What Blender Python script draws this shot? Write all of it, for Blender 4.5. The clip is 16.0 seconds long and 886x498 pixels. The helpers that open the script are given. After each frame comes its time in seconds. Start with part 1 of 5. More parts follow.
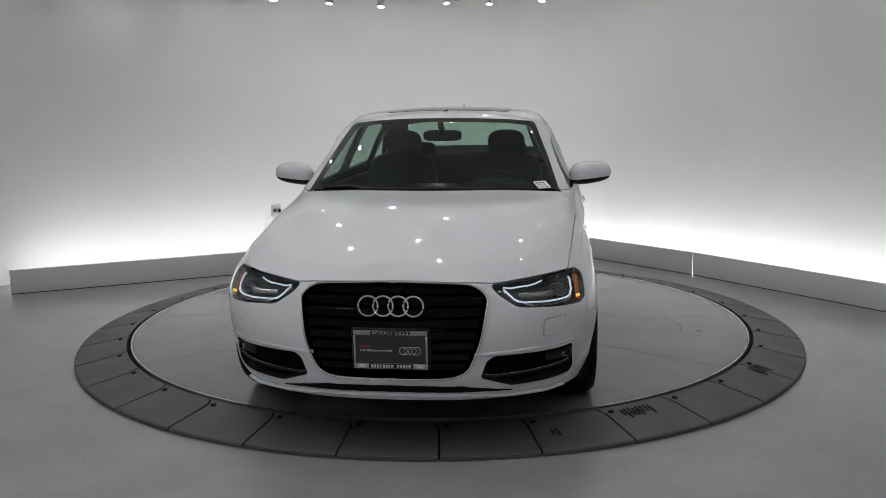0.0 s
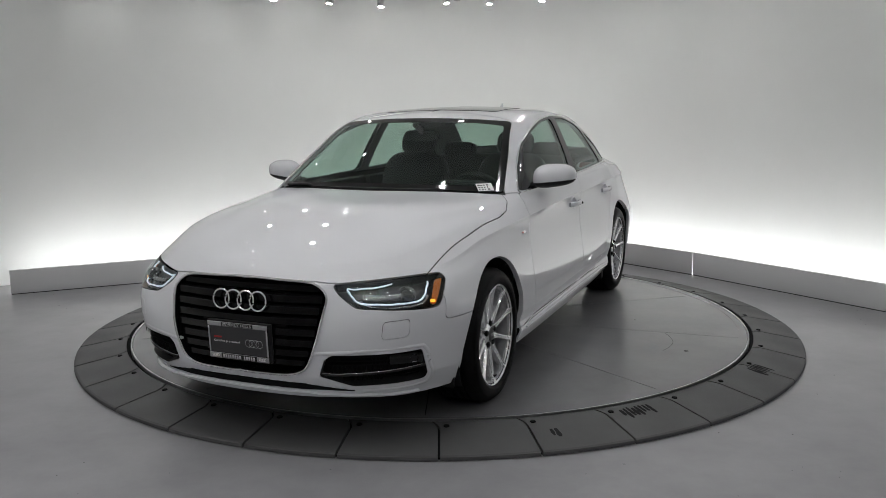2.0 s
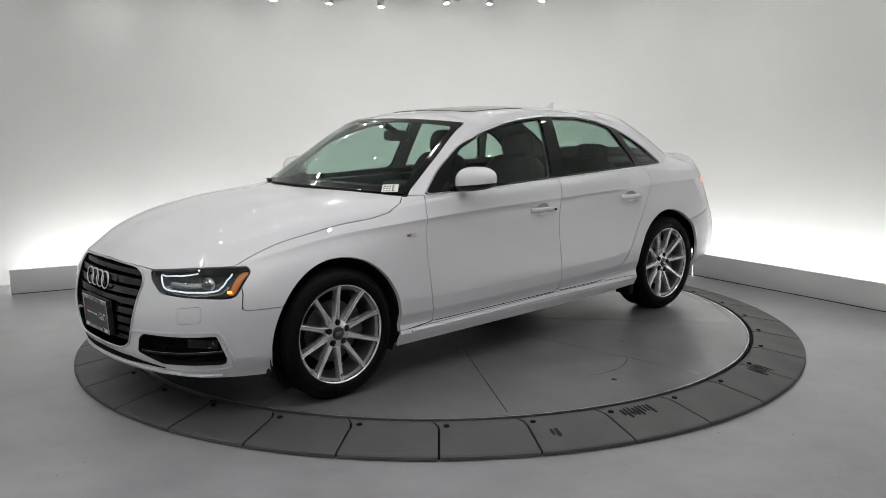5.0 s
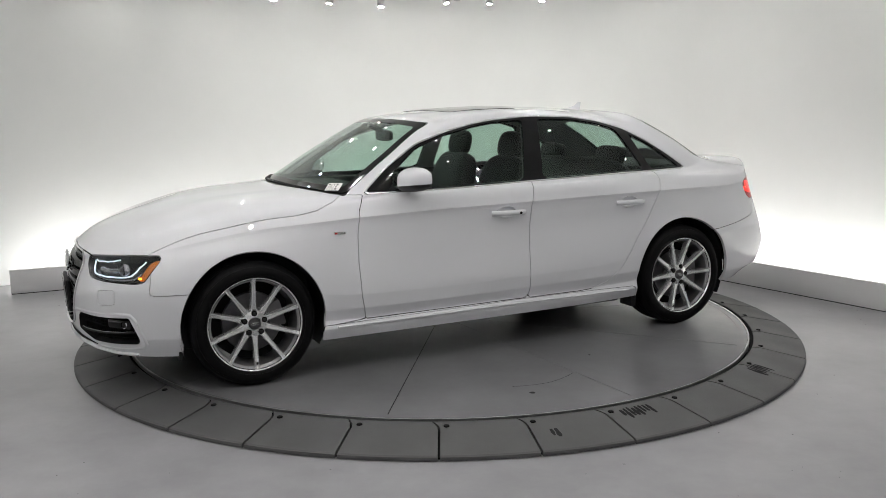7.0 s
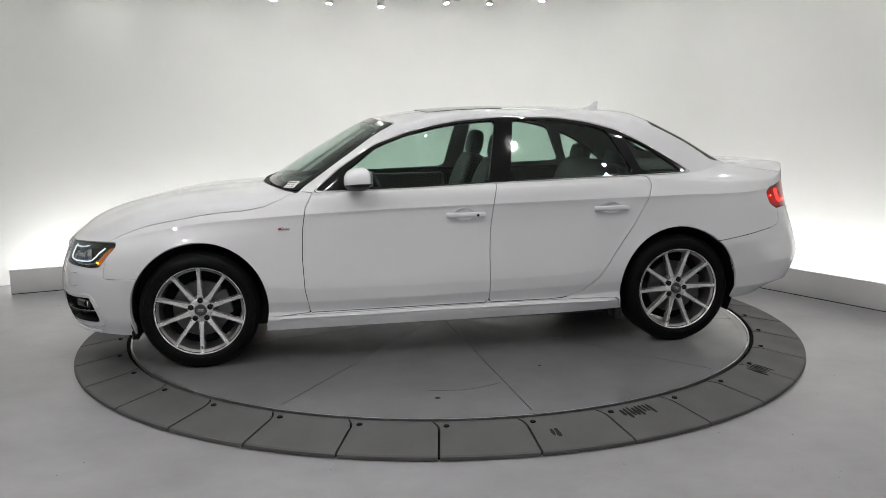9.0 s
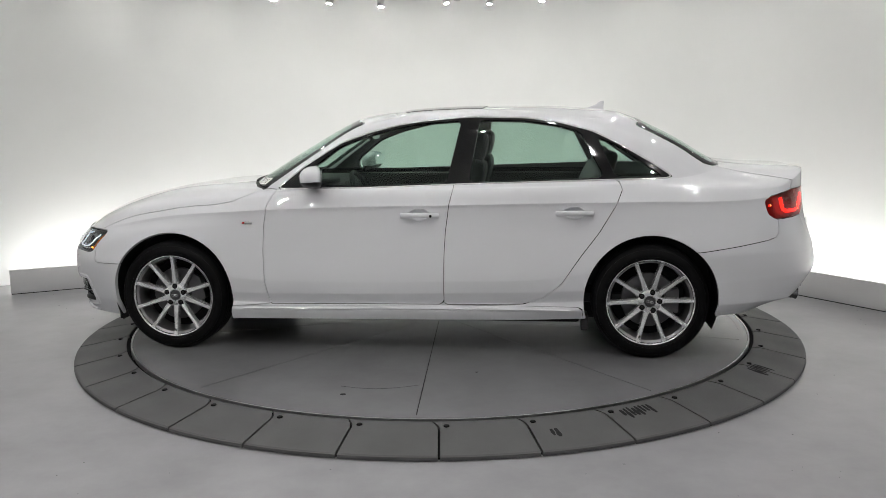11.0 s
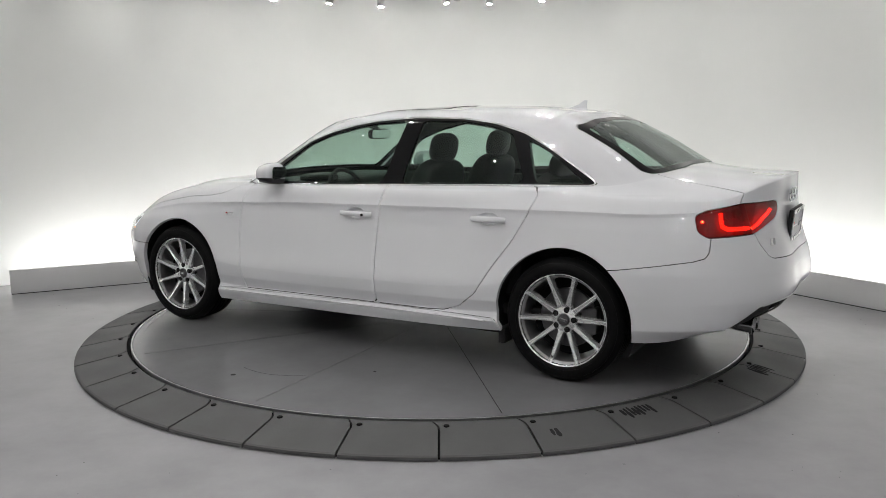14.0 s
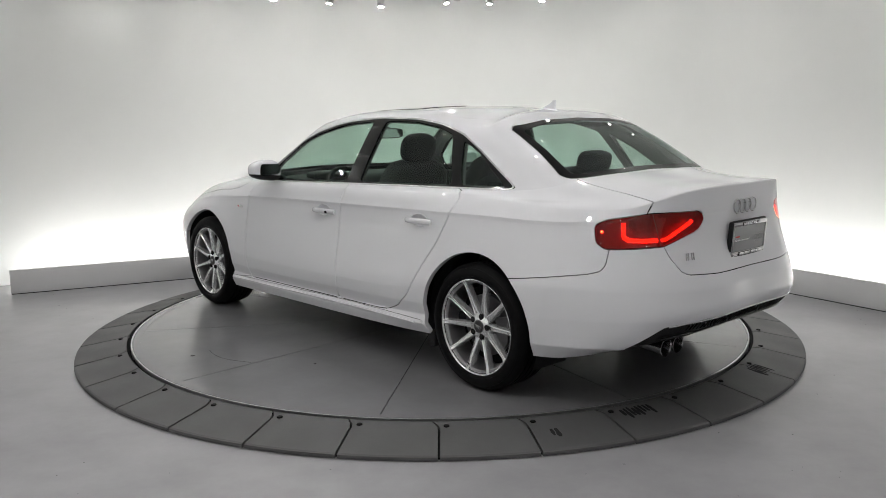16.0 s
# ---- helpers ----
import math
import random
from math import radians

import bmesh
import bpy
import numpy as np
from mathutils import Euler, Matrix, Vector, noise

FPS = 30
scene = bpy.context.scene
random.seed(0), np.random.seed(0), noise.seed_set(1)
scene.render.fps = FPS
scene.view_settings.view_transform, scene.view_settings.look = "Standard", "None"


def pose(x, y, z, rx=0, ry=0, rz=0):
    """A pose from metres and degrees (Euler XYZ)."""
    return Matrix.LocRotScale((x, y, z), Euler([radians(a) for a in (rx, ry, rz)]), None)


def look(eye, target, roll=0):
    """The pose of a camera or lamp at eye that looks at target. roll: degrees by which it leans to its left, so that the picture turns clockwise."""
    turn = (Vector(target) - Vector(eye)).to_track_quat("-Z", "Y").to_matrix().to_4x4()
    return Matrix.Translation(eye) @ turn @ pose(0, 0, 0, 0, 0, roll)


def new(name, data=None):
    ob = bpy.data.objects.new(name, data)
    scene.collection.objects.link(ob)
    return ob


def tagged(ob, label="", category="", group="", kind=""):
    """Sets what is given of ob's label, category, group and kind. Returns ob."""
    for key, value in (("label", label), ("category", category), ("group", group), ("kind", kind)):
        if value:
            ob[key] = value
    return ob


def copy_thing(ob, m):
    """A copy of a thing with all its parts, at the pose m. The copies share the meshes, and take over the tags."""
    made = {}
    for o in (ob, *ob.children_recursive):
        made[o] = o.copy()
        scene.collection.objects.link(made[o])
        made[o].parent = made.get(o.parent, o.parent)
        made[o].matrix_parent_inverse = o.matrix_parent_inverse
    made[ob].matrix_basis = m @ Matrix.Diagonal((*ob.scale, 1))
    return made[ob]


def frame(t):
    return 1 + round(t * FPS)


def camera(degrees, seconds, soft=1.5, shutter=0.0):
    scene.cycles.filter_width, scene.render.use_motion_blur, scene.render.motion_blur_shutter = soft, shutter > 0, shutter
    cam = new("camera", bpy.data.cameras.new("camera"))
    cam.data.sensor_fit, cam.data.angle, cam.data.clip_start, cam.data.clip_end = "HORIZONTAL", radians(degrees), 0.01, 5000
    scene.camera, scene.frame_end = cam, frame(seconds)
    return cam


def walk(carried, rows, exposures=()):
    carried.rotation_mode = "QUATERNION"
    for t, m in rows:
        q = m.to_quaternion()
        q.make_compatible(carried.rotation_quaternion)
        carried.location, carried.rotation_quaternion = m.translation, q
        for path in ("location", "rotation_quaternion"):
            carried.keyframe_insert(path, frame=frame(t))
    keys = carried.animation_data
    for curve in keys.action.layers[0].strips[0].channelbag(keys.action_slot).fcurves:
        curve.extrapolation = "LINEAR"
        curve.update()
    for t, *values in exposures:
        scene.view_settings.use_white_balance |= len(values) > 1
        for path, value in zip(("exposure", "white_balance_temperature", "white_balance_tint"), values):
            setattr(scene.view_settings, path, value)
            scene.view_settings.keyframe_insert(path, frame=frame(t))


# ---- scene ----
# ---------------- camera (stands still on a tripod) ----------------
EYE = (0.0, -5.780, 1.471)
TILT, YAW, ROLL = radians(9.179), radians(0.244), -0.625
cam = camera(54.99, 16.0, soft=0.6)
AIM = (EYE[0] + math.sin(YAW) * math.cos(TILT), EYE[1] + math.cos(YAW) * math.cos(TILT), EYE[2] - math.sin(TILT))
walk(cam, [(0.0, look(EYE, AIM, ROLL)), (16.0, look(EYE, AIM, ROLL))],
     exposures=[(0.0, -0.86, 6390, 10), (1.5, -0.77, 6390, 10), (3.0, -0.57, 6420, 10), (4.5, -0.41, 6470, 10), (6.5, -0.18, 6560, 10), (9.0, -0.12, 6560, 10), (12.0, -0.12, 6560, 10), (16.0, -0.22, 6560, 10)])

DISC_Z = 0.068        # top of the turntable above the floor
CAR_X, CAR_Y = 0.096, 0.0795   # the car stands a little off the turning axis
TURN = ((0.0, -96.95), (1.0, -105.15), (2.0, -113.6), (3.0, -121.95), (4.0, -130.1), (6.5, -150.65), (7.0, -154.75),
        (8.0, -162.75), (9.0, -170.75), (11.5, -190.8), (12.0, -194.8), (13.0, -202.87), (14.0, -211.1), (15.0, -219.45), (16.0, -227.75))

# ---------------- world and light ----------------
world = bpy.data.worlds.new("world")
scene.world = world
world.use_nodes = True
world.node_tree.nodes["Background"].inputs[0].default_value = (0.6, 0.62, 0.6, 1)
world.node_tree.nodes["Background"].inputs[1].default_value = 0.02
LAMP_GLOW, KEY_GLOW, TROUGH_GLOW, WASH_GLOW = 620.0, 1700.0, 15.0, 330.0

# ---------------- materials ----------------
def mat(name, colour, rough=0.5, metal=0.0, coat=0.0, var=0.0, scale=8.0, bump=0.0, bscale=200.0, spec=0.5, rvar=0.0):
    m = bpy.data.materials.new(name)
    m.use_nodes = True
    nt = m.node_tree
    b = nt.nodes["Principled BSDF"]
    b.inputs["Base Color"].default_value = (*colour, 1)
    b.inputs["Roughness"].default_value = rough
    b.inputs["Metallic"].default_value = metal
    b.inputs["Coat Weight"].default_value = coat
    b.inputs["Coat Roughness"].default_value = 0.015
    b.inputs["Coat IOR"].default_value = 1.65
    b.inputs["Specular IOR Level"].default_value = spec
    if var or rvar:
        tc = nt.nodes.new("ShaderNodeTexCoord")
        n1 = nt.nodes.new("ShaderNodeTexNoise")
        n1.inputs["Scale"].default_value = scale
        n1.inputs["Detail"].default_value = 8
        n1.inputs["Roughness"].default_value = 0.65
        nt.links.new(tc.outputs["Object"], n1.inputs["Vector"])
        if var:
            r = nt.nodes.new("ShaderNodeMapRange")
            r.inputs["From Min"].default_value, r.inputs["From Max"].default_value = 0.3, 0.7
            r.inputs["To Min"].default_value, r.inputs["To Max"].default_value = 1 - var, 1 + var
            nt.links.new(n1.outputs["Fac"], r.inputs["Value"])
            mx = nt.nodes.new("ShaderNodeMix")
            mx.data_type, mx.blend_type = "RGBA", "MULTIPLY"
            mx.inputs[0].default_value = 1
            mx.inputs[6].default_value = (*colour, 1)
            nt.links.new(r.outputs[0], mx.inputs[7])
            nt.links.new(mx.outputs[2], b.inputs["Base Color"])
        if rvar:
            n2 = nt.nodes.new("ShaderNodeTexNoise")
            n2.inputs["Scale"].default_value = scale * 0.6
            n2.inputs["Detail"].default_value = 6
            nt.links.new(tc.outputs["Object"], n2.inputs["Vector"])
            r2 = nt.nodes.new("ShaderNodeMapRange")
            r2.inputs["From Min"].default_value, r2.inputs["From Max"].default_value = 0.3, 0.7
            r2.inputs["To Min"].default_value, r2.inputs["To Max"].default_value = rough - rvar, rough + rvar
            nt.links.new(n2.outputs["Fac"], r2.inputs["Value"])
            nt.links.new(r2.outputs[0], b.inputs["Roughness"])
    if bump:
        tc2 = nt.nodes.new("ShaderNodeTexCoord")
        n3 = nt.nodes.new("ShaderNodeTexNoise")
        n3.inputs["Scale"].default_value = bscale
        n3.inputs["Detail"].default_value = 4
        nt.links.new(tc2.outputs["Object"], n3.inputs["Vector"])
        bp = nt.nodes.new("ShaderNodeBump")
        bp.inputs["Strength"].default_value = bump
        bp.inputs["Distance"].default_value = 0.002
        nt.links.new(n3.outputs["Fac"], bp.inputs["Height"])
        nt.links.new(bp.outputs[0], b.inputs["Normal"])
    return m


def glow(name, colour, strength):
    m = mat(name, colour, 0.4)
    b = m.node_tree.nodes["Principled BSDF"]
    b.inputs["Emission Color"].default_value = (*colour, 1)
    b.inputs["Emission Strength"].default_value = strength
    return m


def glass(name, tint, rough=0.0, gloss=0.08):
    # thin pane: tinted light passes straight on, with a Fresnel gloss
    m = bpy.data.materials.new(name)
    m.use_nodes = True
    nt = m.node_tree
    nt.nodes.clear()
    out = nt.nodes.new("ShaderNodeOutputMaterial")
    tr = nt.nodes.new("ShaderNodeBsdfTransparent")
    tr.inputs[0].default_value = (*tint, 1)
    gl = nt.nodes.new("ShaderNodeBsdfGlossy")
    gl.inputs["Roughness"].default_value = rough
    gl.inputs["Color"].default_value = (0.9, 0.95, 0.93, 1)
    lw = nt.nodes.new("ShaderNodeLayerWeight")
    pw = nt.nodes.new("ShaderNodeMath")
    pw.operation = "POWER"
    pw.inputs[1].default_value = 5.0
    nt.links.new(lw.outputs["Facing"], pw.inputs[0])
    fr = nt.nodes.new("ShaderNodeMath")
    fr.operation = "MULTIPLY_ADD"
    fr.inputs[1].default_value, fr.inputs[2].default_value = 0.85, gloss
    lw.inputs["Blend"].default_value = 0.5
    nt.links.new(pw.outputs[0], fr.inputs[0])
    mx = nt.nodes.new("ShaderNodeMixShader")
    nt.links.new(fr.outputs[0], mx.inputs[0])
    nt.links.new(tr.outputs[0], mx.inputs[1])
    nt.links.new(gl.outputs[0], mx.inputs[2])
    nt.links.new(mx.outputs[0], out.inputs[0])
    return m


WHITE_WALL = mat("white_wall_paint", (0.83, 0.84, 0.825), 0.75, var=0.02, scale=1.2, bump=0.05, bscale=60)
CEILING = mat("ceiling_paint", (0.84, 0.84, 0.83), 0.8, var=0.02, scale=2)
FLOOR = mat("grey_epoxy_floor", (0.285, 0.285, 0.30), 0.31, var=0.13, scale=2.6, bump=0.04, bscale=25, rvar=0.03)
DISC = mat("grey_turntable_paint", (0.15, 0.15, 0.158), 0.23, var=0.1, scale=2.5, bump=0.05, bscale=90, rvar=0.04)
TILE = mat("dark_ramp_plate", (0.070, 0.070, 0.072), 0.58, var=0.08, scale=5, bump=0.25, bscale=350, rvar=0.08)
TILE_SCUFF = mat("black_rubber_scuff", (0.016, 0.016, 0.017), 0.85, spec=0.15, var=0.5, scale=60)
TROUGH = mat("white_trough_panel", (0.62, 0.62, 0.63), 0.45, var=0.02, scale=3)
DARK = mat("dark_gap", (0.006, 0.006, 0.0065), 0.8, spec=0.1)
PAINT = mat("white_car_paint", (0.688, 0.695, 0.728), 0.6, spec=0.0, coat=1.0, var=0.01, scale=400)
BLACK_GLOSS = mat("black_gloss", (0.005, 0.005, 0.0055), 0.08, spec=0.4)
SLAT_BLACK = mat("grille_black", (0.003, 0.003, 0.0034), 0.16, spec=0.12)
BLACK_PLASTIC = mat("black_plastic", (0.013, 0.013, 0.014), 0.5, spec=0.22, var=0.15, scale=90, bump=0.15, bscale=500)
RUBBER = mat("tyre_rubber", (0.0035, 0.0035, 0.004), 0.55, spec=0.12, var=0.2, scale=30, bump=0.1, bscale=300)
ALLOY = mat("silver_alloy", (0.85, 0.86, 0.87), 0.2, metal=0.82, var=0.03, scale=30)
# the rim's silver, darkened for the shade inside the wheel
BARREL = mat("silver_rim_barrel", (0.30, 0.30, 0.31), 0.28, metal=0.8, var=0.1, scale=40)
STEEL = mat("brake_steel", (0.11, 0.11, 0.115), 0.4, metal=0.9, var=0.1, scale=50)
CHROME = mat("chrome", (0.82, 0.83, 0.84), 0.09, metal=1.0)
SURROUND = mat("brushed_chrome", (0.8, 0.8, 0.81), 0.12, metal=1.0)
PIPE = mat("dark_chrome_pipe", (0.32, 0.32, 0.33), 0.14, metal=1.0, var=0.1, scale=60)
FRAME_CHROME = mat("plate_frame_chrome", (0.5, 0.5, 0.51), 0.1, metal=1.0)
SATIN = mat("satin_aluminium", (0.8, 0.81, 0.82), 0.18, metal=1.0)
INTERIOR = mat("dark_interior", (0.009, 0.009, 0.010), 0.6, spec=0.3, var=0.15, scale=60, bump=0.05, bscale=400)
LEATHER = mat("black_leather", (0.010, 0.010, 0.011), 0.45, spec=0.3, var=0.15, scale=40, bump=0.05, bscale=250)
LINING = mat("grey_roof_lining", (0.14, 0.14, 0.138), 0.9, var=0.05, scale=60)
GLASS = glass("green_tinted_glass", (0.60, 0.73, 0.665), gloss=0.06)
CLEAR = glass("clear_lamp_lens", (0.93, 0.94, 0.95))
RED_LENS = glass("red_lamp_lens", (0.72, 0.03, 0.035))
METAL_RIM = mat("steel_strip", (0.55, 0.55, 0.56), 0.3, metal=0.9, var=0.1, scale=20)
# unseen south and east walls, greyed to hold back bounced light
UNSEEN_WALL = mat("grey_wall_paint", (0.42, 0.42, 0.42), 0.8, var=0.03, scale=1.5)
LAMP_WHITE = glow("lamp_lens_glow", (1.0, 0.985, 0.955), LAMP_GLOW)
DEEP_WHITE = glow("set_back_lamp_glow", (1.0, 0.985, 0.955), LAMP_GLOW)
KEY_WHITE = glow("bright_lamp_glow", (1.0, 0.985, 0.955), KEY_GLOW)
WASH_WHITE = glow("wall_washer_glow", (1.0, 0.985, 0.955), WASH_GLOW)
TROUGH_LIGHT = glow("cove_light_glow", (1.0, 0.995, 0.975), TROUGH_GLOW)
LAMP_BODY = mat("white_lamp_housing", (0.6, 0.6, 0.6), 0.4, var=0.03, scale=20)

# ---------------- small builders ----------------
def part(name, bm, material, parent=None, label="", smooth=True, m=None):
    me = bpy.data.meshes.new(name)
    bm.normal_update()
    bm.to_mesh(me)
    bm.free()
    me.materials.append(material)
    if smooth:
        me.shade_smooth()
        me.set_sharp_from_angle(angle=radians(38))
    ob = new(name, me)
    if parent is not None:
        ob.parent = parent
    if m is not None:
        ob.matrix_basis = m
    if label:
        tagged(ob, label)
    return ob


def empty(name, m=None):
    ob = new(name)
    ob.empty_display_size = 0.1
    if m is not None:
        ob.matrix_basis = m
    return ob


def box(bm, x0, x1, y0, y1, z0, z1, bevel=0.0, seg=2):
    r = bmesh.ops.create_cube(bm, size=1.0)
    for v in r["verts"]:
        v.co = Vector((x0 + (v.co.x + .5) * (x1 - x0), y0 + (v.co.y + .5) * (y1 - y0), z0 + (v.co.z + .5) * (z1 - z0)))
    if bevel:
        es = list({e for v in r["verts"] for e in v.link_edges})
        bmesh.ops.bevel(bm, geom=es, offset=bevel, segments=seg, affect="EDGES", profile=0.5)
    return bm


def lathe(bm, profile, n=48, axis="y", centre=(0, 0, 0), closed=False):
    # profile: (radius, height along the axis)
    rings = []
    for r, h in profile:
        ring = []
        for i in range(n):
            a = 2 * math.pi * i / n
            c, s = r * math.cos(a), r * math.sin(a)
            p = {"y": (c, h, s), "z": (c, s, h), "x": (h, c, s)}[axis]
            ring.append(bm.verts.new(Vector(p) + Vector(centre)))
        rings.append(ring)
    pairs = list(zip(rings, rings[1:])) + ([(rings[-1], rings[0])] if closed else [])
    for a, b in pairs:
        for i in range(n):
            j = (i + 1) % n
            bm.faces.new((a[i], a[j], b[j], b[i]))
    bmesh.ops.recalc_face_normals(bm, faces=bm.faces[:])
    return rings


def cap(bm, ring):
    bm.faces.new(ring)
    bmesh.ops.recalc_face_normals(bm, faces=bm.faces[:])


def tube(bm, pts, r, n=8, closed=False, flat=1.0):
    # round bar along a polyline
    pts = [Vector(p) for p in pts]
    rings = []
    k = len(pts)
    for i, p in enumerate(pts):
        a = pts[(i - 1) % k] if closed or i else p
        b = pts[(i + 1) % k] if closed or i < k - 1 else p
        d = (b - a).normalized()
        up = Vector((0, 0, 1)) if abs(d.z) < 0.95 else Vector((1, 0, 0))
        s = d.cross(up).normalized()
        u = s.cross(d)
        rings.append([bm.verts.new(p + r * (s * math.cos(t) + flat * u * math.sin(t))) for t in (2 * math.pi * j / n for j in range(n))])
    for i in range(k if closed else k - 1):
        a, b = rings[i], rings[(i + 1) % k]
        for j in range(n):
            bm.faces.new((a[j], a[(j + 1) % n], b[(j + 1) % n], b[j]))
    if not closed:
        bm.faces.new(rings[0])
        bm.faces.new(rings[-1])
    bmesh.ops.recalc_face_normals(bm, faces=bm.faces[:])
    return bm


def prism(bm, poly, depth, m=None, bevel=0.0):
    # polygon in x, y pushed up by depth along z, then posed by m
    lo = [bm.verts.new((x, y, 0)) for x, y in poly]
    hi = [bm.verts.new((x, y, depth)) for x, y in poly]
    fs = [bm.faces.new(lo[::-1]), bm.faces.new(hi)]
    n = len(poly)
    for i in range(n):
        fs.append(bm.faces.new((lo[i], lo[(i + 1) % n], hi[(i + 1) % n], hi[i])))
    bmesh.ops.recalc_face_normals(bm, faces=fs)
    if bevel:
        bmesh.ops.bevel(bm, geom=[e for e in fs[1].edges], offset=bevel, segments=2, affect="EDGES", profile=0.5)
    if m is not None:
        vs = set(lo + hi) if not bevel else set(bm.verts)
        bmesh.ops.transform(bm, matrix=m, verts=list(vs))
    return bm


def spline(points, n):
    # Catmull-Rom through the points, n steps a span
    P = np.array(points, float)
    Q = np.vstack([2 * P[0] - P[1], P, 2 * P[-1] - P[-2]])
    out = []
    for i in range(len(P) - 1):
        a, b, c, d = Q[i:i + 4]
        for t in np.arange(n) / n:
            out.append(0.5 * (2 * b + (c - a) * t + (2 * a - 5 * b + 4 * c - d) * t * t + (3 * b - a - 3 * c + d) * t ** 3))
    out.append(P[-1])
    return np.array(out)

# ---------------- the showroom ----------------
WALL = spline([(-6.6, .55), (-5.2, 1.02), (-3.75, 1.62), (-2.2, 2.38), (-.9, 3.02), (.25, 3.36), (1.3, 3.18), (2.05, 2.55), (2.72, 1.72), (3.75, .25), (4.6, -1.1), (5.3, -2.6)], 12)
CEIL_Z = 2.66


def build_room():
    # floor: one sheet
    bm = bmesh.new()
    box(bm, -9, 9, -9, 6, -0.2, 0.0)
    tagged(part("floor", bm, FLOOR, smooth=False), "smooth grey sealed concrete showroom floor", "floor", kind="structure")
    bm = bmesh.new()
    box(bm, -9, 9, -9, 6, CEIL_Z, CEIL_Z + .2)
    tagged(part("ceiling", bm, CEILING, smooth=False), "plain white painted ceiling of the showroom", "ceiling", kind="structure")
    # curved back wall, with thickness
    bm = bmesh.new()
    d = np.gradient(WALL, axis=0)
    nrm = np.stack([-d[:, 1], d[:, 0]], 1) / np.linalg.norm(d, axis=1)[:, None]
    rows = []
    for off in (0.0, 0.2):
        for z in (0.0, CEIL_Z):
            rows.append([bm.verts.new((p[0] + q[0] * off, p[1] + q[1] * off, z)) for p, q in zip(WALL, nrm)])
    for a, b in ((0, 1), (3, 2), (1, 3)):
        for i in range(len(WALL) - 1):
            bm.faces.new((rows[a][i], rows[a][i + 1], rows[b][i + 1], rows[b][i]))
    tagged(part("wall_north", bm, WHITE_WALL), "seamless curved white studio wall washed with light", "wall", kind="structure")
    # walls out of view, added to close the room; two greyed to cut light
    for name, b in (("wall_west", (-6.8, -6.6, -8.2, .7)), ("wall_east", (5.3, 5.5, -8.2, -2.5)), ("wall_south", (-6.8, 5.5, -8.4, -8.2))):
        bm = bmesh.new()
        box(bm, *b, 0, CEIL_Z)
        tagged(part(name, bm, WHITE_WALL if name == "wall_west" else UNSEEN_WALL, smooth=False), "unseen plain wall added to close the showroom", "wall", kind="structure")
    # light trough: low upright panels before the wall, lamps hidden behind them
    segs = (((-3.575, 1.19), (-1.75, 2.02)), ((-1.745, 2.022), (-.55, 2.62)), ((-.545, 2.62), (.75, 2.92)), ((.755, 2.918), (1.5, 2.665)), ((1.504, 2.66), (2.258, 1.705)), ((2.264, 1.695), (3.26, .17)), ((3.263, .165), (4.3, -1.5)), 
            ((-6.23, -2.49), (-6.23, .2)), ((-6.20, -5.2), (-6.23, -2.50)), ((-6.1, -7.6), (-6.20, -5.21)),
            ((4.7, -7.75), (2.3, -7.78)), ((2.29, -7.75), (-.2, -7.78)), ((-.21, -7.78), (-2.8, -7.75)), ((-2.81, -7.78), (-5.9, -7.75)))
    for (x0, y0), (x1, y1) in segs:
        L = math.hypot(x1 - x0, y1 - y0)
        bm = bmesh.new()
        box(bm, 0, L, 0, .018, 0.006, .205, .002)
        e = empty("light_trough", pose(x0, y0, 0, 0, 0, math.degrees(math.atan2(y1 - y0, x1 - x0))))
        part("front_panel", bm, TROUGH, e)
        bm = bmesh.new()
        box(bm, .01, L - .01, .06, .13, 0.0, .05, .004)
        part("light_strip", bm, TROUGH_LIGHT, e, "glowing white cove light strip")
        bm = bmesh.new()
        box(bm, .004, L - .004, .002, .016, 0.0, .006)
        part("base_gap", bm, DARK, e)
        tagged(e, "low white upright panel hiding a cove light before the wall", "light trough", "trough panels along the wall")


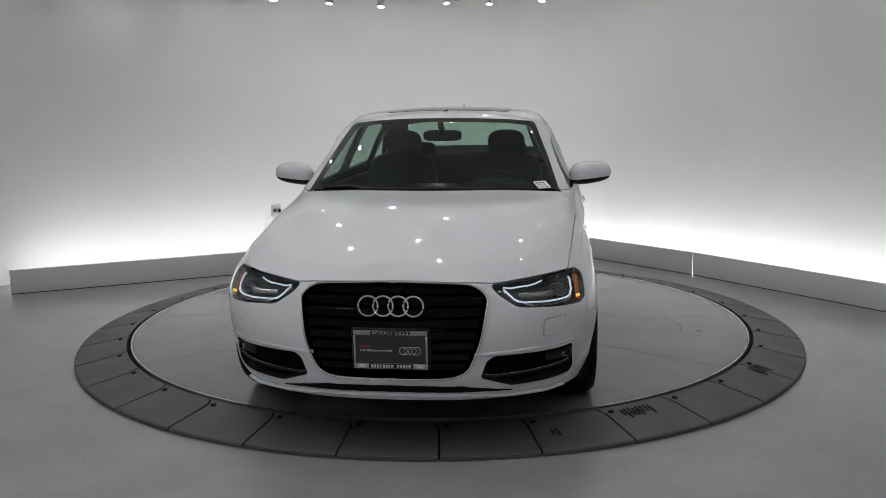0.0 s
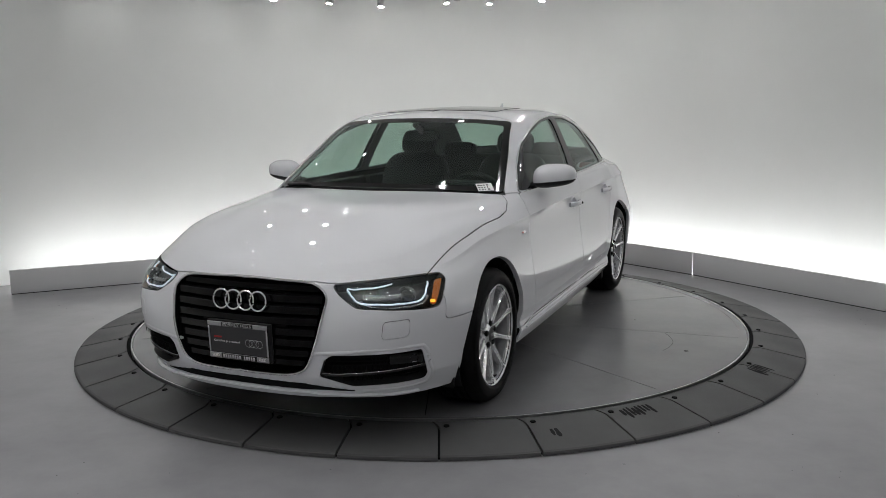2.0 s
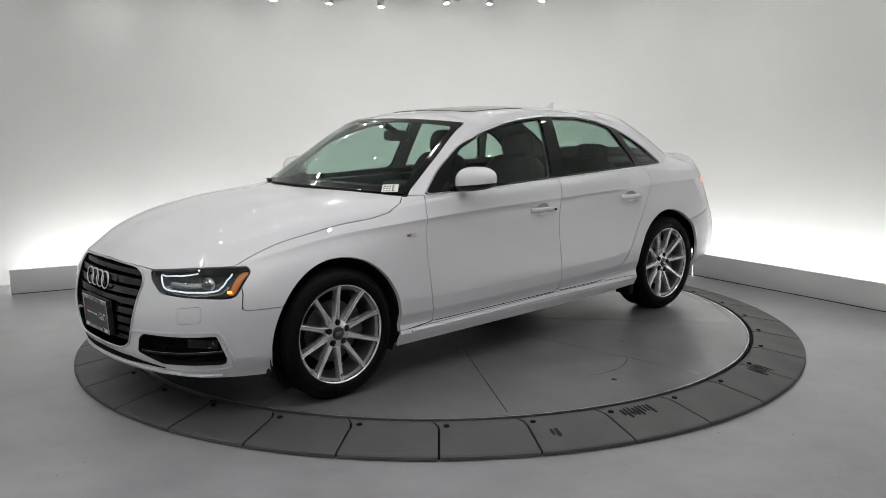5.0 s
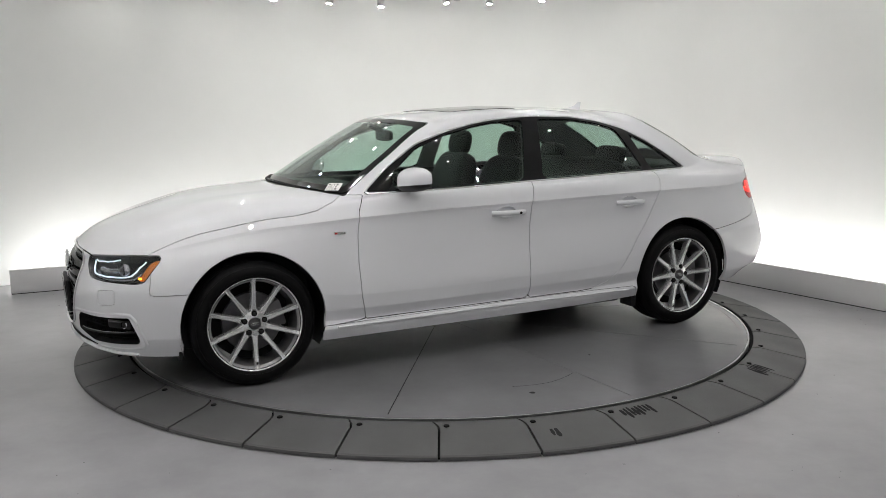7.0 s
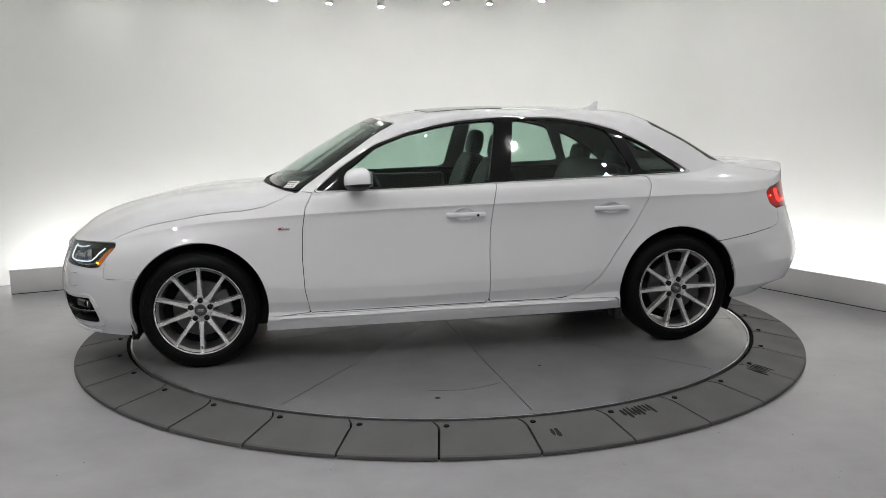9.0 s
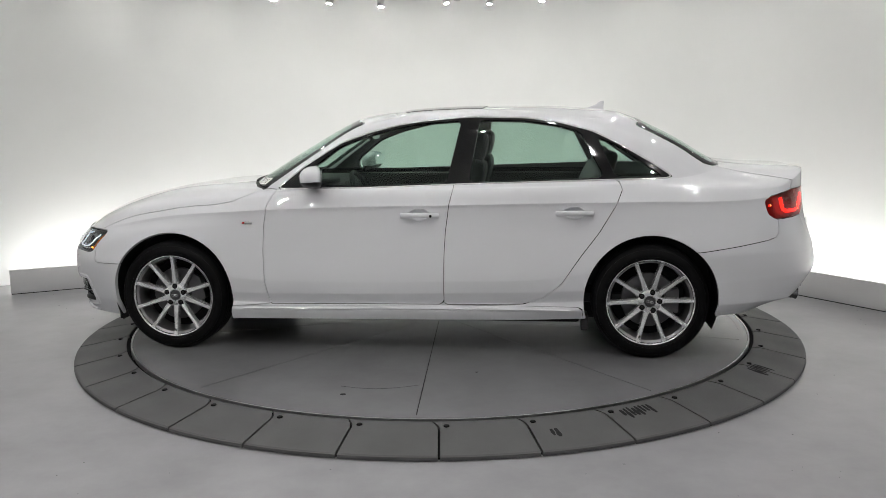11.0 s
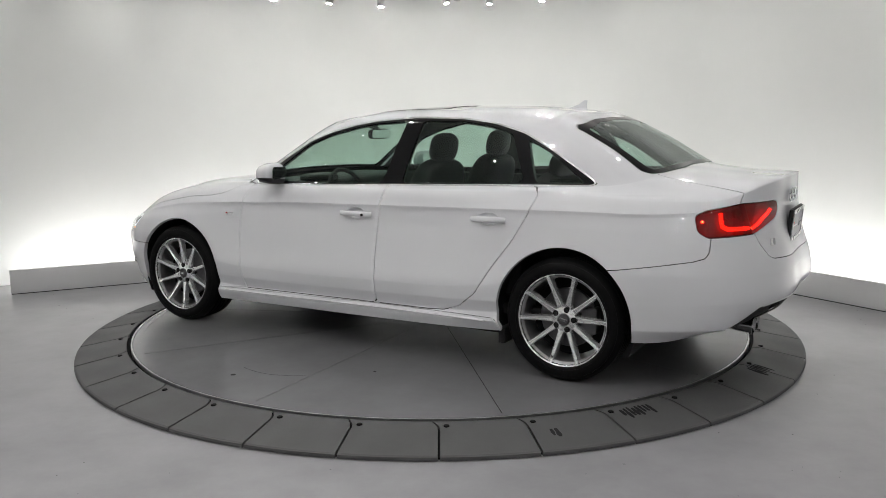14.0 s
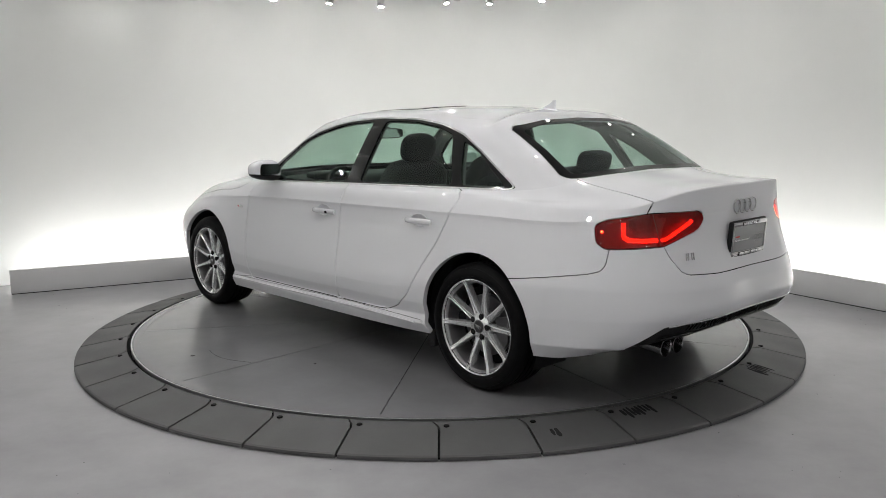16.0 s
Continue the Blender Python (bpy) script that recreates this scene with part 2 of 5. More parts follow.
def build_turntable():
    # outer ring: 33 sloping plates
    ring = empty("turntable_ring")
    tagged(ring, "fixed ring of dark grey sloping ramp plates round the turntable", "turntable ring")
    n, step = 33, 2 * math.pi / 33
    r0, r1 = 2.052, 2.352
    bm = bmesh.new()
    k = 10
    g = 0.0055
    grid = []
    slope = (.069 - .024) / (r1 - .012 - r0 - .004)
    prof = [(r0, .066), (r0 + .004, .069)] + [(r0 + d, .069 - slope * (d - .004)) for d in (.015, .028, .042, .058, .075)] + [(r1 - .012, .024), (r1 - .002, .019), (r1, .004)]
    for r, z in prof:
        row = []
        hook = -.018 * max(0.0, 1 - (r - r0) / .075) ** 2      # the joints hook towards the disc
        for i in range(k + 1):
            a = hook + (g / r) + (step - 2 * g / r) * i / k
            row.append(bm.verts.new((r * math.cos(a), r * math.sin(a), z)))
        grid.append(row)
    for a, b in zip(grid, grid[1:]):
        for i in range(k):
            bm.faces.new((a[i], b[i], b[i + 1], a[i + 1]))
    for i in (0, k):
        lo = [bm.verts.new((row[i].co.x, row[i].co.y, 0.001)) for row in grid]
        for j in range(len(grid) - 1):
            bm.faces.new((grid[j][i], grid[j + 1][i], lo[j + 1], lo[j]) if i == 0 else (grid[j + 1][i], grid[j][i], lo[j], lo[j + 1]))
    me = bpy.data.meshes.new("ramp_plate")
    bm.normal_update()
    bm.to_mesh(me)
    bm.free()
    me.materials.append(TILE)
    bolt = bmesh.new()
    lathe(bolt, [(0.0005, .004), (.012, .004), (.0145, .0), (.0145, -.004)], 12, "z")
    bolt_me = bpy.data.meshes.new("bolt")
    bolt.to_mesh(bolt_me)
    bolt.free()
    bolt_me.materials.append(DARK)
    for i in range(n):
        o = new("ramp_plate", me)
        o.parent = ring
        o.matrix_basis = pose(0, 0, 0, 0, 0, -90.3 + i * 360 / n)
        b = new("bolt", bolt_me)
        b.parent = o
        a = .016
        b.matrix_basis = pose((r0 + .045) * math.cos(a), (r0 + .045) * math.sin(a), .063)
    # black scuffs of rubber on three plates
    rnd = random.Random(11)
    for a0, a1, rr0, rr1, k in ((-66.5, -61.6, 2.085, 2.185, 8), (-37.6, -34.2, 2.10, 2.24, 5), (-77.2, -76.0, 2.17, 2.25, 2)):
        for q in range(k):
            bm = bmesh.new()
            a = radians(a0 + (a1 - a0) * (q + .5) / k)
            w = radians((a1 - a0) / k) * rnd.uniform(.40, .58)
            ra, rb = rr0 + rnd.uniform(0, .02), rr1 - rnd.uniform(0, .035)
            lo, hi = [], []
            for t in np.linspace(0, 1, 7):
                r = ra + (rb - ra) * t
                z = .069 - (r - 2.056) * .1655 + .0016
                ww = w * (1 - .5 * abs(2 * t - 1) ** 3) * rnd.uniform(.75, 1.15)
                lo.append(bm.verts.new((r * math.cos(a - ww), r * math.sin(a - ww), z)))
                hi.append(bm.verts.new((r * math.cos(a + ww), r * math.sin(a + ww), z)))
            for u in range(6):
                bm.faces.new((lo[u], lo[u + 1], hi[u + 1], hi[u]))
            part("scuff", bm, TILE_SCUFF, ring, "black rubber scuff")
    # the bed under the plates
    bm = bmesh.new()
    lathe(bm, [(2.03, .001), (2.03, .04), (2.06, .055), (2.33, .008), (2.33, .001)], 96, "z")
    part("ring_bed", bm, DARK, ring)
    # the turning disc
    d = empty("turntable_disc", pose(0, 0, 0))
    tagged(d, "round grey painted steel turntable deck with panel seams", "turntable")
    R = 2.018
    # ten sector panels with hairline seams
    cuts = [21.4 + 36 * k for k in range(11)]
    for a0, a1 in zip(cuts, cuts[1:]):
        bm = bmesh.new()
        a0, a1 = radians(a0), radians(a1)
        gg = .0026
        pts = [(gg * 2 * math.cos((a0 + a1) / 2), gg * 2 * math.sin((a0 + a1) / 2))]
        m = 26
        for i in range(m + 1):
            a = a0 + gg / R + (a1 - a0 - 2 * gg / R) * i / m
            pts.append((R * math.cos(a), R * math.sin(a)))
        prism(bm, pts, .012, pose(0, 0, DISC_Z - .012))
        part("deck_panel", bm, DISC, d, smooth=False)
    # a slightly raised band along the rim
    bm = bmesh.new()
    lathe(bm, [(R - .048, DISC_Z - .004), (R - .048, DISC_Z + .0012), (R - .001, DISC_Z + .0012), (R - .001, DISC_Z - .004)], 128, "z")
    part("rim_band", bm, DISC, d, "narrow painted steel band along the rim")
    # a curved scratch and two dark specks
    bm = bmesh.new()
    tube(bm, [(x, y, DISC_Z + .0004) for x, y in spline([(.335, 1.575), (.24, 1.598), (.13, 1.602), (.02, 1.57), (-.07, 1.525)], 5)], .0018, 5, False, .35)
    part("scratch", bm, TILE_SCUFF, d, "thin dark curved scratch")
    for x, y, q in ((.295, 1.702, .016), (-.35, 1.28, .009)):
        bm = bmesh.new()
        lathe(bm, [(.0005, .0014), (q * .6, .0012), (q, .0002)], 7, "z", (x, y, DISC_Z))
        part("dark_speck", bm, DARK, d)
    bm = bmesh.new()
    lathe(bm, [(R + .002, DISC_Z - .02), (R + .002, DISC_Z + .002), (R + .011, DISC_Z + .002), (R + .011, DISC_Z - .02)], 128, "z")
    part("rim_strip", bm, METAL_RIM, d, "thin bright steel rim strip")
    bm = bmesh.new()
    lathe(bm, [(.01, DISC_Z - .014), (R, DISC_Z - .014), (R, 0.002)], 96, "z")
    part("underside", bm, DARK, d)
    return d


def build_spots():
    base = empty("ceiling_spotlight")
    bm = bmesh.new()
    r = lathe(bm, [(.027, 0), (.034, .004), (.034, .10), (.026, .115)], 20, "z")
    cap(bm, r[-1])
    part("housing", bm, LAMP_BODY, base)
    bm = bmesh.new()
    r = lathe(bm, [(.001, .004), (.021, .004)], 20, "z")
    part("lens", bm, LAMP_WHITE, base, "bright glowing lamp lens")
    bm = bmesh.new()
    box(bm, -.008, .008, -.046, -.032, .05, .24)
    part("bracket", bm, LAMP_BODY, base)
    tagged(base, "white cylindrical ceiling spotlight switched on", "spotlight", "ceiling spotlights")
    front = [(-1.42, 1.9, 2.44), (-.95, 2.0, 2.42), (-.515, 2.35, 2.43), (.095, 2.5, 2.47), (.49, 2.4, 2.45), (.98, 2.4, 2.47)]
    base.matrix_basis = pose(*front[0], -14, 0, 0)
    spots = front[1:]
    for y in (1.2, .25, -.7, -1.65, -2.6, -3.6, -4.6, -5.8):
        for x in (-2.9, -1.9, -.95, 0.0, .95, 1.9, 2.9):
            spots.append((x + .12 * math.sin(y * 3 + x), y + .1 * math.cos(x * 5), 2.46))
    spots += [(-4.6, -.9, 2.46), (-3.9, .35, 2.46), (-4.8, -2.6, 2.46), (3.9, -1.3, 2.46), (4.3, -3.0, 2.46), (-4.6, -4.4, 2.46), (4.2, -4.8, 2.46)]
    spots = [p for p in spots if p[1] > 1.85 or min(math.hypot(p[0] - q[0], p[1] - q[1]) for q in WALL) > .85]
    base_deep = None
    for i, (x, y, z) in enumerate(spots):
        if y > 1.85:
            copy_thing(base, pose(x, y, z, -14, 10 * math.cos(i * 1.7), 0))
            continue
        m = pose(x, y, z, 7 * math.sin(i * 2.1), 7 * math.cos(i * 1.7), 0)
        if base_deep is None:      # the rest have their lens just inside the housing
            base_deep = copy_thing(base, m)
            for c in base_deep.children:
                if c.name.startswith("lens"):
                    c.matrix_basis = pose(0, 0, .004)
                    c.data = c.data.copy()
                    c.data.materials[0] = DEEP_WHITE
        else:
            copy_thing(base_deep, m)
    # wall washers close to the wall, dimmer than the rest
    wash = None
    for x, y, a in ((-3.7, 1.15, 20), (-2.75, 1.6, 22), (-1.95, 2.0, 24), (-1.2, 2.4, 20), (-.5, 2.7, 15), (.2, 2.85, 0), (.9, 2.75, -25), (1.65, 2.25, -40), (2.25, 1.5, -52), (2.85, .6, -55)):
        m = pose(x, y, 2.54, 0, 0, a) @ pose(0, 0, 0, 14, 0, 0)
        if wash is not None:
            copy_thing(wash, m)
            continue
        wash = copy_thing(base, m)
        for c in wash.children:
            if c.name.startswith("lens"):
                c.data = c.data.copy()
                c.data.materials[0] = WASH_WHITE
    # brighter spots over the camera's side, turned to the car
    for x, y in ((-.55, -2.75), (-2.1, -3.2)):
        k = copy_thing(base, pose(x, y, 2.476, 0, 0, math.degrees(math.atan2(x, -.9 - y))) @ pose(0, 0, 0, 30, 0, 0))
        k["label"] = "strong white ceiling spotlight turned to the turntable"
        for c in k.children:
            if c.name.startswith("lens"):
                c.data = c.data.copy()
                c.data.materials[0] = KEY_WHITE


def build_specks():
    # dust and grit trodden into the floor, too small to count
    rnd = random.Random(3)
    bm = bmesh.new()
    for _ in range(260):
        x, y = rnd.uniform(-3.4, 3.4), rnd.uniform(-4.8, 1.6)
        if math.hypot(x, y) < 2.4:
            continue
        s, a = rnd.uniform(.002, .006), rnd.uniform(0, 6.28)
        ring = [bm.verts.new((x + s * rnd.uniform(.5, 1.4) * math.cos(a + k * 1.257), y + s * rnd.uniform(.5, 1.4) * math.sin(a + k * 1.257), .0005)) for k in range(5)]
        top = bm.verts.new((x, y, .0016))
        for k in range(5):
            bm.faces.new((ring[k], ring[(k + 1) % 5], top))
    tagged(part("floor_grit", bm, TILE, smooth=False), "scattered dark grit on the grey floor", "grit", kind="stuff")


def build_socket():
    # wall socket with a black twin plug and a hanging cable
    m = pose(-1.620, 2.668, 0.510, 0, 0, 26.2)
    o = empty("wall_socket", m)
    tagged(o, "white wall socket with a black plug pushed in", "wall socket")
    bm = bmesh.new()
    box(bm, -.05, .05, -.010, .012, -.06, .06, .004)
    part("plate", bm, LAMP_BODY, o)
    for x in (-.022, .022):
        bm = bmesh.new()
        box(bm, x - .014, x + .014, -.04, -.009, -.012, .02, .006)
        part("plug", bm, BLACK_PLASTIC, o, "black plug")
    bm = bmesh.new()
    tube(bm, spline([(-.022, -.038, 0), (-.06, -.05, -.02), (-.11, -.04, -.07), (-.13, -.02, -.2), (-.13, -.012, -.5)], 6), .003, 6)
    part("cable", bm, LAMP_BODY, o, "thin white cable")


build_room()
build_socket()
build_specks()
disc = build_turntable()
build_spots()

# ---------------- the car's skin: lines that run round half the car, rear centre to nose centre ----------------
# columns: rear middle, rear, rear corner, corner side, rear axle, rear door, pillar, front door, A-pillar, front axle, lamp side, corner, grille side, nose
LINES = {
    "edge":   [(-2.22, 0, .31), (-2.21, .42, .31), (-2.11, .66, .305), (-1.93, .80, .265), (-1.40, .84, .24), (-.75, .862, .215), (-.25, .867, .208), (.45, .867, .202), (1.0, .86, .195), (1.45, .83, .185), (1.80, .785, .19), (2.02, .65, .19), (2.17, .38, .195), (2.23, 0, .20)],
    "skirt":  [(-2.33, 0, .36), (-2.315, .42, .36), (-2.20, .715, .34), (-1.97, .84, .33), (-1.4, .878, .30), (-.75, .886, .268), (-.25, .888, .262), (.45, .888, .257), (1.0, .886, .257), (1.45, .868, .28), (1.82, .825, .29), (2.07, .675, .29), (2.215, .38, .29), (2.26, 0, .29)],
    "tuck":   [(-2.385, 0, .415), (-2.37, .42, .415), (-2.232, .718, .405), (-1.965, .848, .395), (-1.4, .888, .36), (-.75, .866, .314), (-.25, .866, .306), (.45, .866, .300), (1.0, .868, .300), (1.45, .879, .34), (1.835, .833, .355), (2.085, .678, .36), (2.222, .39, .365), (2.264, 0, .365)],
    "sill":   [(-2.43, 0, .475), (-2.412, .42, .475), (-2.25, .72, .475), (-1.96, .855, .46), (-1.4, .899, .42), (-.75, .889, .380), (-.25, .889, .368), (.45, .889, .356), (1.0, .887, .36), (1.45, .888, .39), (1.85, .84, .42), (2.10, .68, .43), (2.225, .40, .44), (2.265, 0, .44)],
    "flank":  [(-2.424, 0, .60), (-2.400, .42, .60), (-2.222, .718, .605), (-1.95, .857, .61), (-1.4, .902, .56), (-.75, .895, .455), (-.25, .895, .44), (.45, .895, .43), (1.0, .895, .45), (1.45, .894, .55), (1.88, .828, .60), (2.09, .68, .595), (2.19, .42, .59), (2.25, 0, .59)],
    "upper":  [(-2.36, 0, .80), (-2.335, .42, .80), (-2.165, .69, .80), (-1.95, .80, .79), (-1.4, .860, .80), (-.75, .859, .79), (-.25, .859, .785), (.45, .859, .775), (1.0, .857, .755), (1.45, .858, .72), (1.84, .803, .68), (2.06, .665, .66), (2.165, .42, .65), (2.215, 0, .655)],
    "crease": [(-2.345, 0, .93), (-2.315, .42, .93), (-2.14, .665, .915), (-1.95, .768, .90), (-1.4, .852, .895), (-.75, .866, .885), (-.25, .866, .875), (.45, .864, .86), (1.0, .848, .835), (1.45, .812, .80), (1.80, .765, .738), (2.02, .64, .69), (2.145, .42, .685), (2.20, 0, .695)],
    "shoulder": [(-2.348, 0, 1.050), (-2.308, .42, 1.037), (-2.13, .64, .963), (-1.93, .733, .955), (-1.4, .80, .975), (-.75, .83, .97), (-.25, .833, .96), (.45, .83, .95), (1.0, .79, .90), (1.45, .745, .863), (1.72, .685, .832), (1.92, .585, .782), (2.06, .36, .76), (2.115, 0, .77)],
    "deck":   [(-2.12, 0, 1.062), (-2.08, .40, 1.052), (-1.97, .60, 1.014), (-1.78, .69, .99), (-1.4, .785, .99), (-.75, .816, .98), (-.25, .82, .972), (.45, .816, .962), (.93, .762, .93), (1.25, .66, .925), (1.45, .56, .92), (1.60, .44, .912), (1.68, .27, .906), (1.70, 0, .91)],
    "belt":   [(-1.84, 0, 1.09), (-1.83, .36, 1.088), (-1.79, .585, 1.065), (-1.66, .665, 1.03), (-1.4, .755, 1.01), (-.75, .80, .998), (-.25, .805, .987), (.45, .80, .975), (.838, .737, .956), (.90, .66, .965), (.96, .54, .972), (1.0, .40, .978), (1.03, .22, .98), (1.04, 0, .98)],
    "glass":  [(-1.56, 0, 1.257), (-1.55, .34, 1.252), (-1.52, .55, 1.226), (-1.43, .632, 1.188), (-1.25, .69, 1.16), (-.75, .715, 1.175), (-.25, .722, 1.18), (.28, .712, 1.17), (.55, .665, 1.15), (.61, .60, 1.155), (.655, .50, 1.165), (.69, .37, 1.17), (.715, .20, 1.175), (.72, 0, 1.177)],
    "rail":   [(-1.25, 0, 1.391), (-1.25, .32, 1.386), (-1.245, .495, 1.356), (-1.19, .545, 1.325), (-1.0, .572, 1.336), (-.65, .592, 1.374), (-.25, .598, 1.384), (.05, .594, 1.370), (.235, .585, 1.335), (.28, .53, 1.345), (.31, .44, 1.355), (.335, .32, 1.362), (.35, .17, 1.366), (.355, 0, 1.368)],
}
# the roof is one smooth crown between the rails
CROWN = np.polyfit([-1.25, -1.0, -.6, -.25, .1, .355], [1.391, 1.422, 1.434, 1.432, 1.409, 1.368], 4)
for name_, k_ in (("roof", .45), ("ridge", 1.0)):
    row_ = []
    for x_, y_, z_ in LINES["rail"]:
        xr = -.42 + (x_ + .42) * (1 - .2 * k_)
        yr = y_ * (1 - k_)
        drop = float(np.polyval(CROWN, x_)) - z_
        row_.append((xr, yr, float(np.polyval(CROWN, xr)) - drop * (1 - k_) ** 2.2))
    LINES[name_] = row_
# a fine hollow just under the shoulder crease, fading out towards nose and tail
HOLLOW = (0, 0, .3, .8, 1, 1, 1, 1, 1, 1, .7, 0, 0, 0)
hollow_ = []
for u_, c_, h_ in zip(LINES["upper"], LINES["crease"], HOLLOW):
    k_ = .018 / (c_[2] - u_[2])
    hollow_.append((c_[0] + (u_[0] - c_[0]) * k_, c_[1] + (u_[1] - c_[1]) * k_ - .0034 * h_, c_[2] - .018))
LINES = {k: v for n, line in LINES.items() for k, v in ((("hollow", hollow_), (n, line)) if n == "crease" else ((n, line),))}
NAMES = list(LINES)
SHARP = {"skirt": .35, "tuck": (1.0, .35, 1.0), "sill": (1.0, .05, 1.0), "flank": (.2, .45, 1.0), "hollow": .6, "crease": .04, "shoulder": (.08, .8), "belt": (.3, .1), "rail": .75}   # how far the bend is smoothed at a line
ACROSS, UP = 16, 14


def smooth_run(P, n, mirror=False, bend=None):
    # cubic through rows of P; mirror: the ends meet their mirror image at y = 0; bend: tangent weight at each row
    if mirror:
        a, b = P[1].copy(), P[-2].copy()
        a[..., 1] *= -1
        b[..., 1] *= -1
    else:
        a, b = 2 * P[0] - P[1], 2 * P[-1] - P[-2]
    Q = np.concatenate([a[None], P, b[None]])
    out = []
    for i in range(len(P) - 1):
        p0, p1, p2, p3 = Q[i:i + 4]
        w1, w2 = (1, 1) if bend is None else (bend[i], bend[i + 1])
        l0, l1, l2 = (np.maximum(np.linalg.norm(q, axis=-1, keepdims=True), 1e-6) for q in (p1 - p0, p2 - p1, p3 - p2))
        m1 = ((p1 - p0) / l0 * l1 + (p2 - p1) / l1 * l0) / (l0 + l1) * l1
        m2 = ((p2 - p1) / l1 * l2 + (p3 - p2) / l2 * l1) / (l1 + l2) * l1
        c = p2 - p1
        m1, m2 = w1 * m1 + (1 - w1) * c, w2 * m2 + (1 - w2) * c
        for t in np.arange(n) / n:
            out.append((2 * t**3 - 3 * t**2 + 1) * p1 + (t**3 - 2 * t**2 + t) * m1 + (-2 * t**3 + 3 * t**2) * p2 + (t**3 - t**2) * m2)
    out.append(P[-1])
    return np.array(out)


def skin_grid(across=ACROSS, up=UP):
    rows = np.array([smooth_run(np.array(LINES[k], float), across, True) for k in NAMES])
    bends = []
    for k in NAMES:
        b = SHARP.get(k, 1.0)
        rear, rest, nose = (*b, b[-1])[:3] if isinstance(b, tuple) else (b, b, b)
        col = np.arange(rows.shape[1]) / across
        bends.append(np.interp(col, [0, 1.6, 3.2, 9.0, 9.8, 13], [rear, rear, rest, rest, nose, nose])[:, None])
    return smooth_run(rows, up, False, bends)


def grid_normals(G):
    du = np.gradient(G, axis=1)
    dv = np.gradient(G, axis=0)
    du[:, 0, 1] += 1e-9
    n = np.cross(dv, du)
    # at the middle plane the normal has no sideways part
    n[:, 0, 1] = 0
    n[:, -1, 1] = 0
    L = np.linalg.norm(n, axis=2, keepdims=True)
    n = np.where(L > 1e-9, n / np.maximum(L, 1e-9), np.array([0, 0, 1.0]))
    return n


SKIN = skin_grid()
SKIN_N = grid_normals(SKIN)
# turn the normals outwards
if SKIN_N[SKIN.shape[0] // 4, SKIN.shape[1] // 2, 1] < 0:
    SKIN_N = -SKIN_N
SKIN_N[-1] = (0, 0, 1)


class Sheet:
    """Points, normals and polygons of one piece of skin."""
    def __init__(self, v, n, f):
        self.v, self.n, self.f = v, n, f

    def split(self, d):
        """Cuts along d = 0 (one number a point). Returns the part where d < 0 and the rest."""
        v, n = list(self.v), list(self.n)
        cut = {}
        inn, out = [], []
        neg = d < 0
        for f in self.f:
            s = sum(1 for i in f if neg[i])
            if s == len(f):
                inn.append(f)
            elif s == 0:
                out.append(f)
            else:
                a, b = [], []
                for k, i in enumerate(f):
                    j = f[(k + 1) % len(f)]
                    (a if neg[i] else b).append(i)
                    if neg[i] != neg[j]:
                        key = (min(i, j), max(i, j))
                        if key not in cut:
                            t = d[i] / (d[i] - d[j])
                            cut[key] = len(v)
                            v.append(v[i] + t * (v[j] - v[i]))
                            q = n[i] + t * (n[j] - n[i])
                            n.append(q / max(np.linalg.norm(q), 1e-9))
                        a.append(cut[key])
                        b.append(cut[key])
                if len(a) > 2:
                    inn.append(a)
                if len(b) > 2:
                    out.append(b)
        v, n = np.array(v), np.array(n)
        return Sheet(v, n, inn).tidy(), Sheet(v, n, out).tidy()

    def tidy(self):
        used = sorted({i for f in self.f for i in f})
        new_i = {o: k for k, o in enumerate(used)}
        self.v = self.v[used] if used else np.zeros((0, 3))
        self.n = self.n[used] if used else np.zeros((0, 3))
        self.f = [[new_i[i] for i in f] for f in self.f]
        return self

    def rims(self):
        """Edges that belong to one polygon."""
        count = {}
        for f in self.f:
            for k, i in enumerate(f):
                j = f[(k + 1) % len(f)]
                key = (min(i, j), max(i, j))
                count[key] = (i, j) if key not in count else None
        return [e for e in count.values() if e]


def skin_sheet(G=None, N=None):
    G, N = (SKIN, SKIN_N) if G is None else (G, N)
    r, c = G.shape[:2]
    f = [[i * c + j, i * c + j + 1, (i + 1) * c + j + 1, (i + 1) * c + j] for i in range(r - 1) for j in range(c - 1)]
    return Sheet(G.reshape(-1, 3).copy(), N.reshape(-1, 3).copy(), f)


def poly_d(P, poly):
    """Signed distance of flat points P to a polygon: negative inside."""
    poly = np.array(poly, float)
    best = np.full(len(P), 1e9)
    ins = np.zeros(len(P), bool)
    for a, b in zip(poly, np.roll(poly, -1, 0)):
        e = b - a
        t = np.clip(((P - a) @ e) / max(e @ e, 1e-12), 0, 1)
        best = np.minimum(best, np.linalg.norm(P - a - t[:, None] * e, axis=1))
        c = (a[1] > P[:, 1]) != (b[1] > P[:, 1])
        with np.errstate(divide="ignore", invalid="ignore"):
            ins ^= c & (P[:, 0] < (b[0] - a[0]) * (P[:, 1] - a[1]) / (b[1] - a[1]) + a[0])
    return np.where(ins, -best, best)


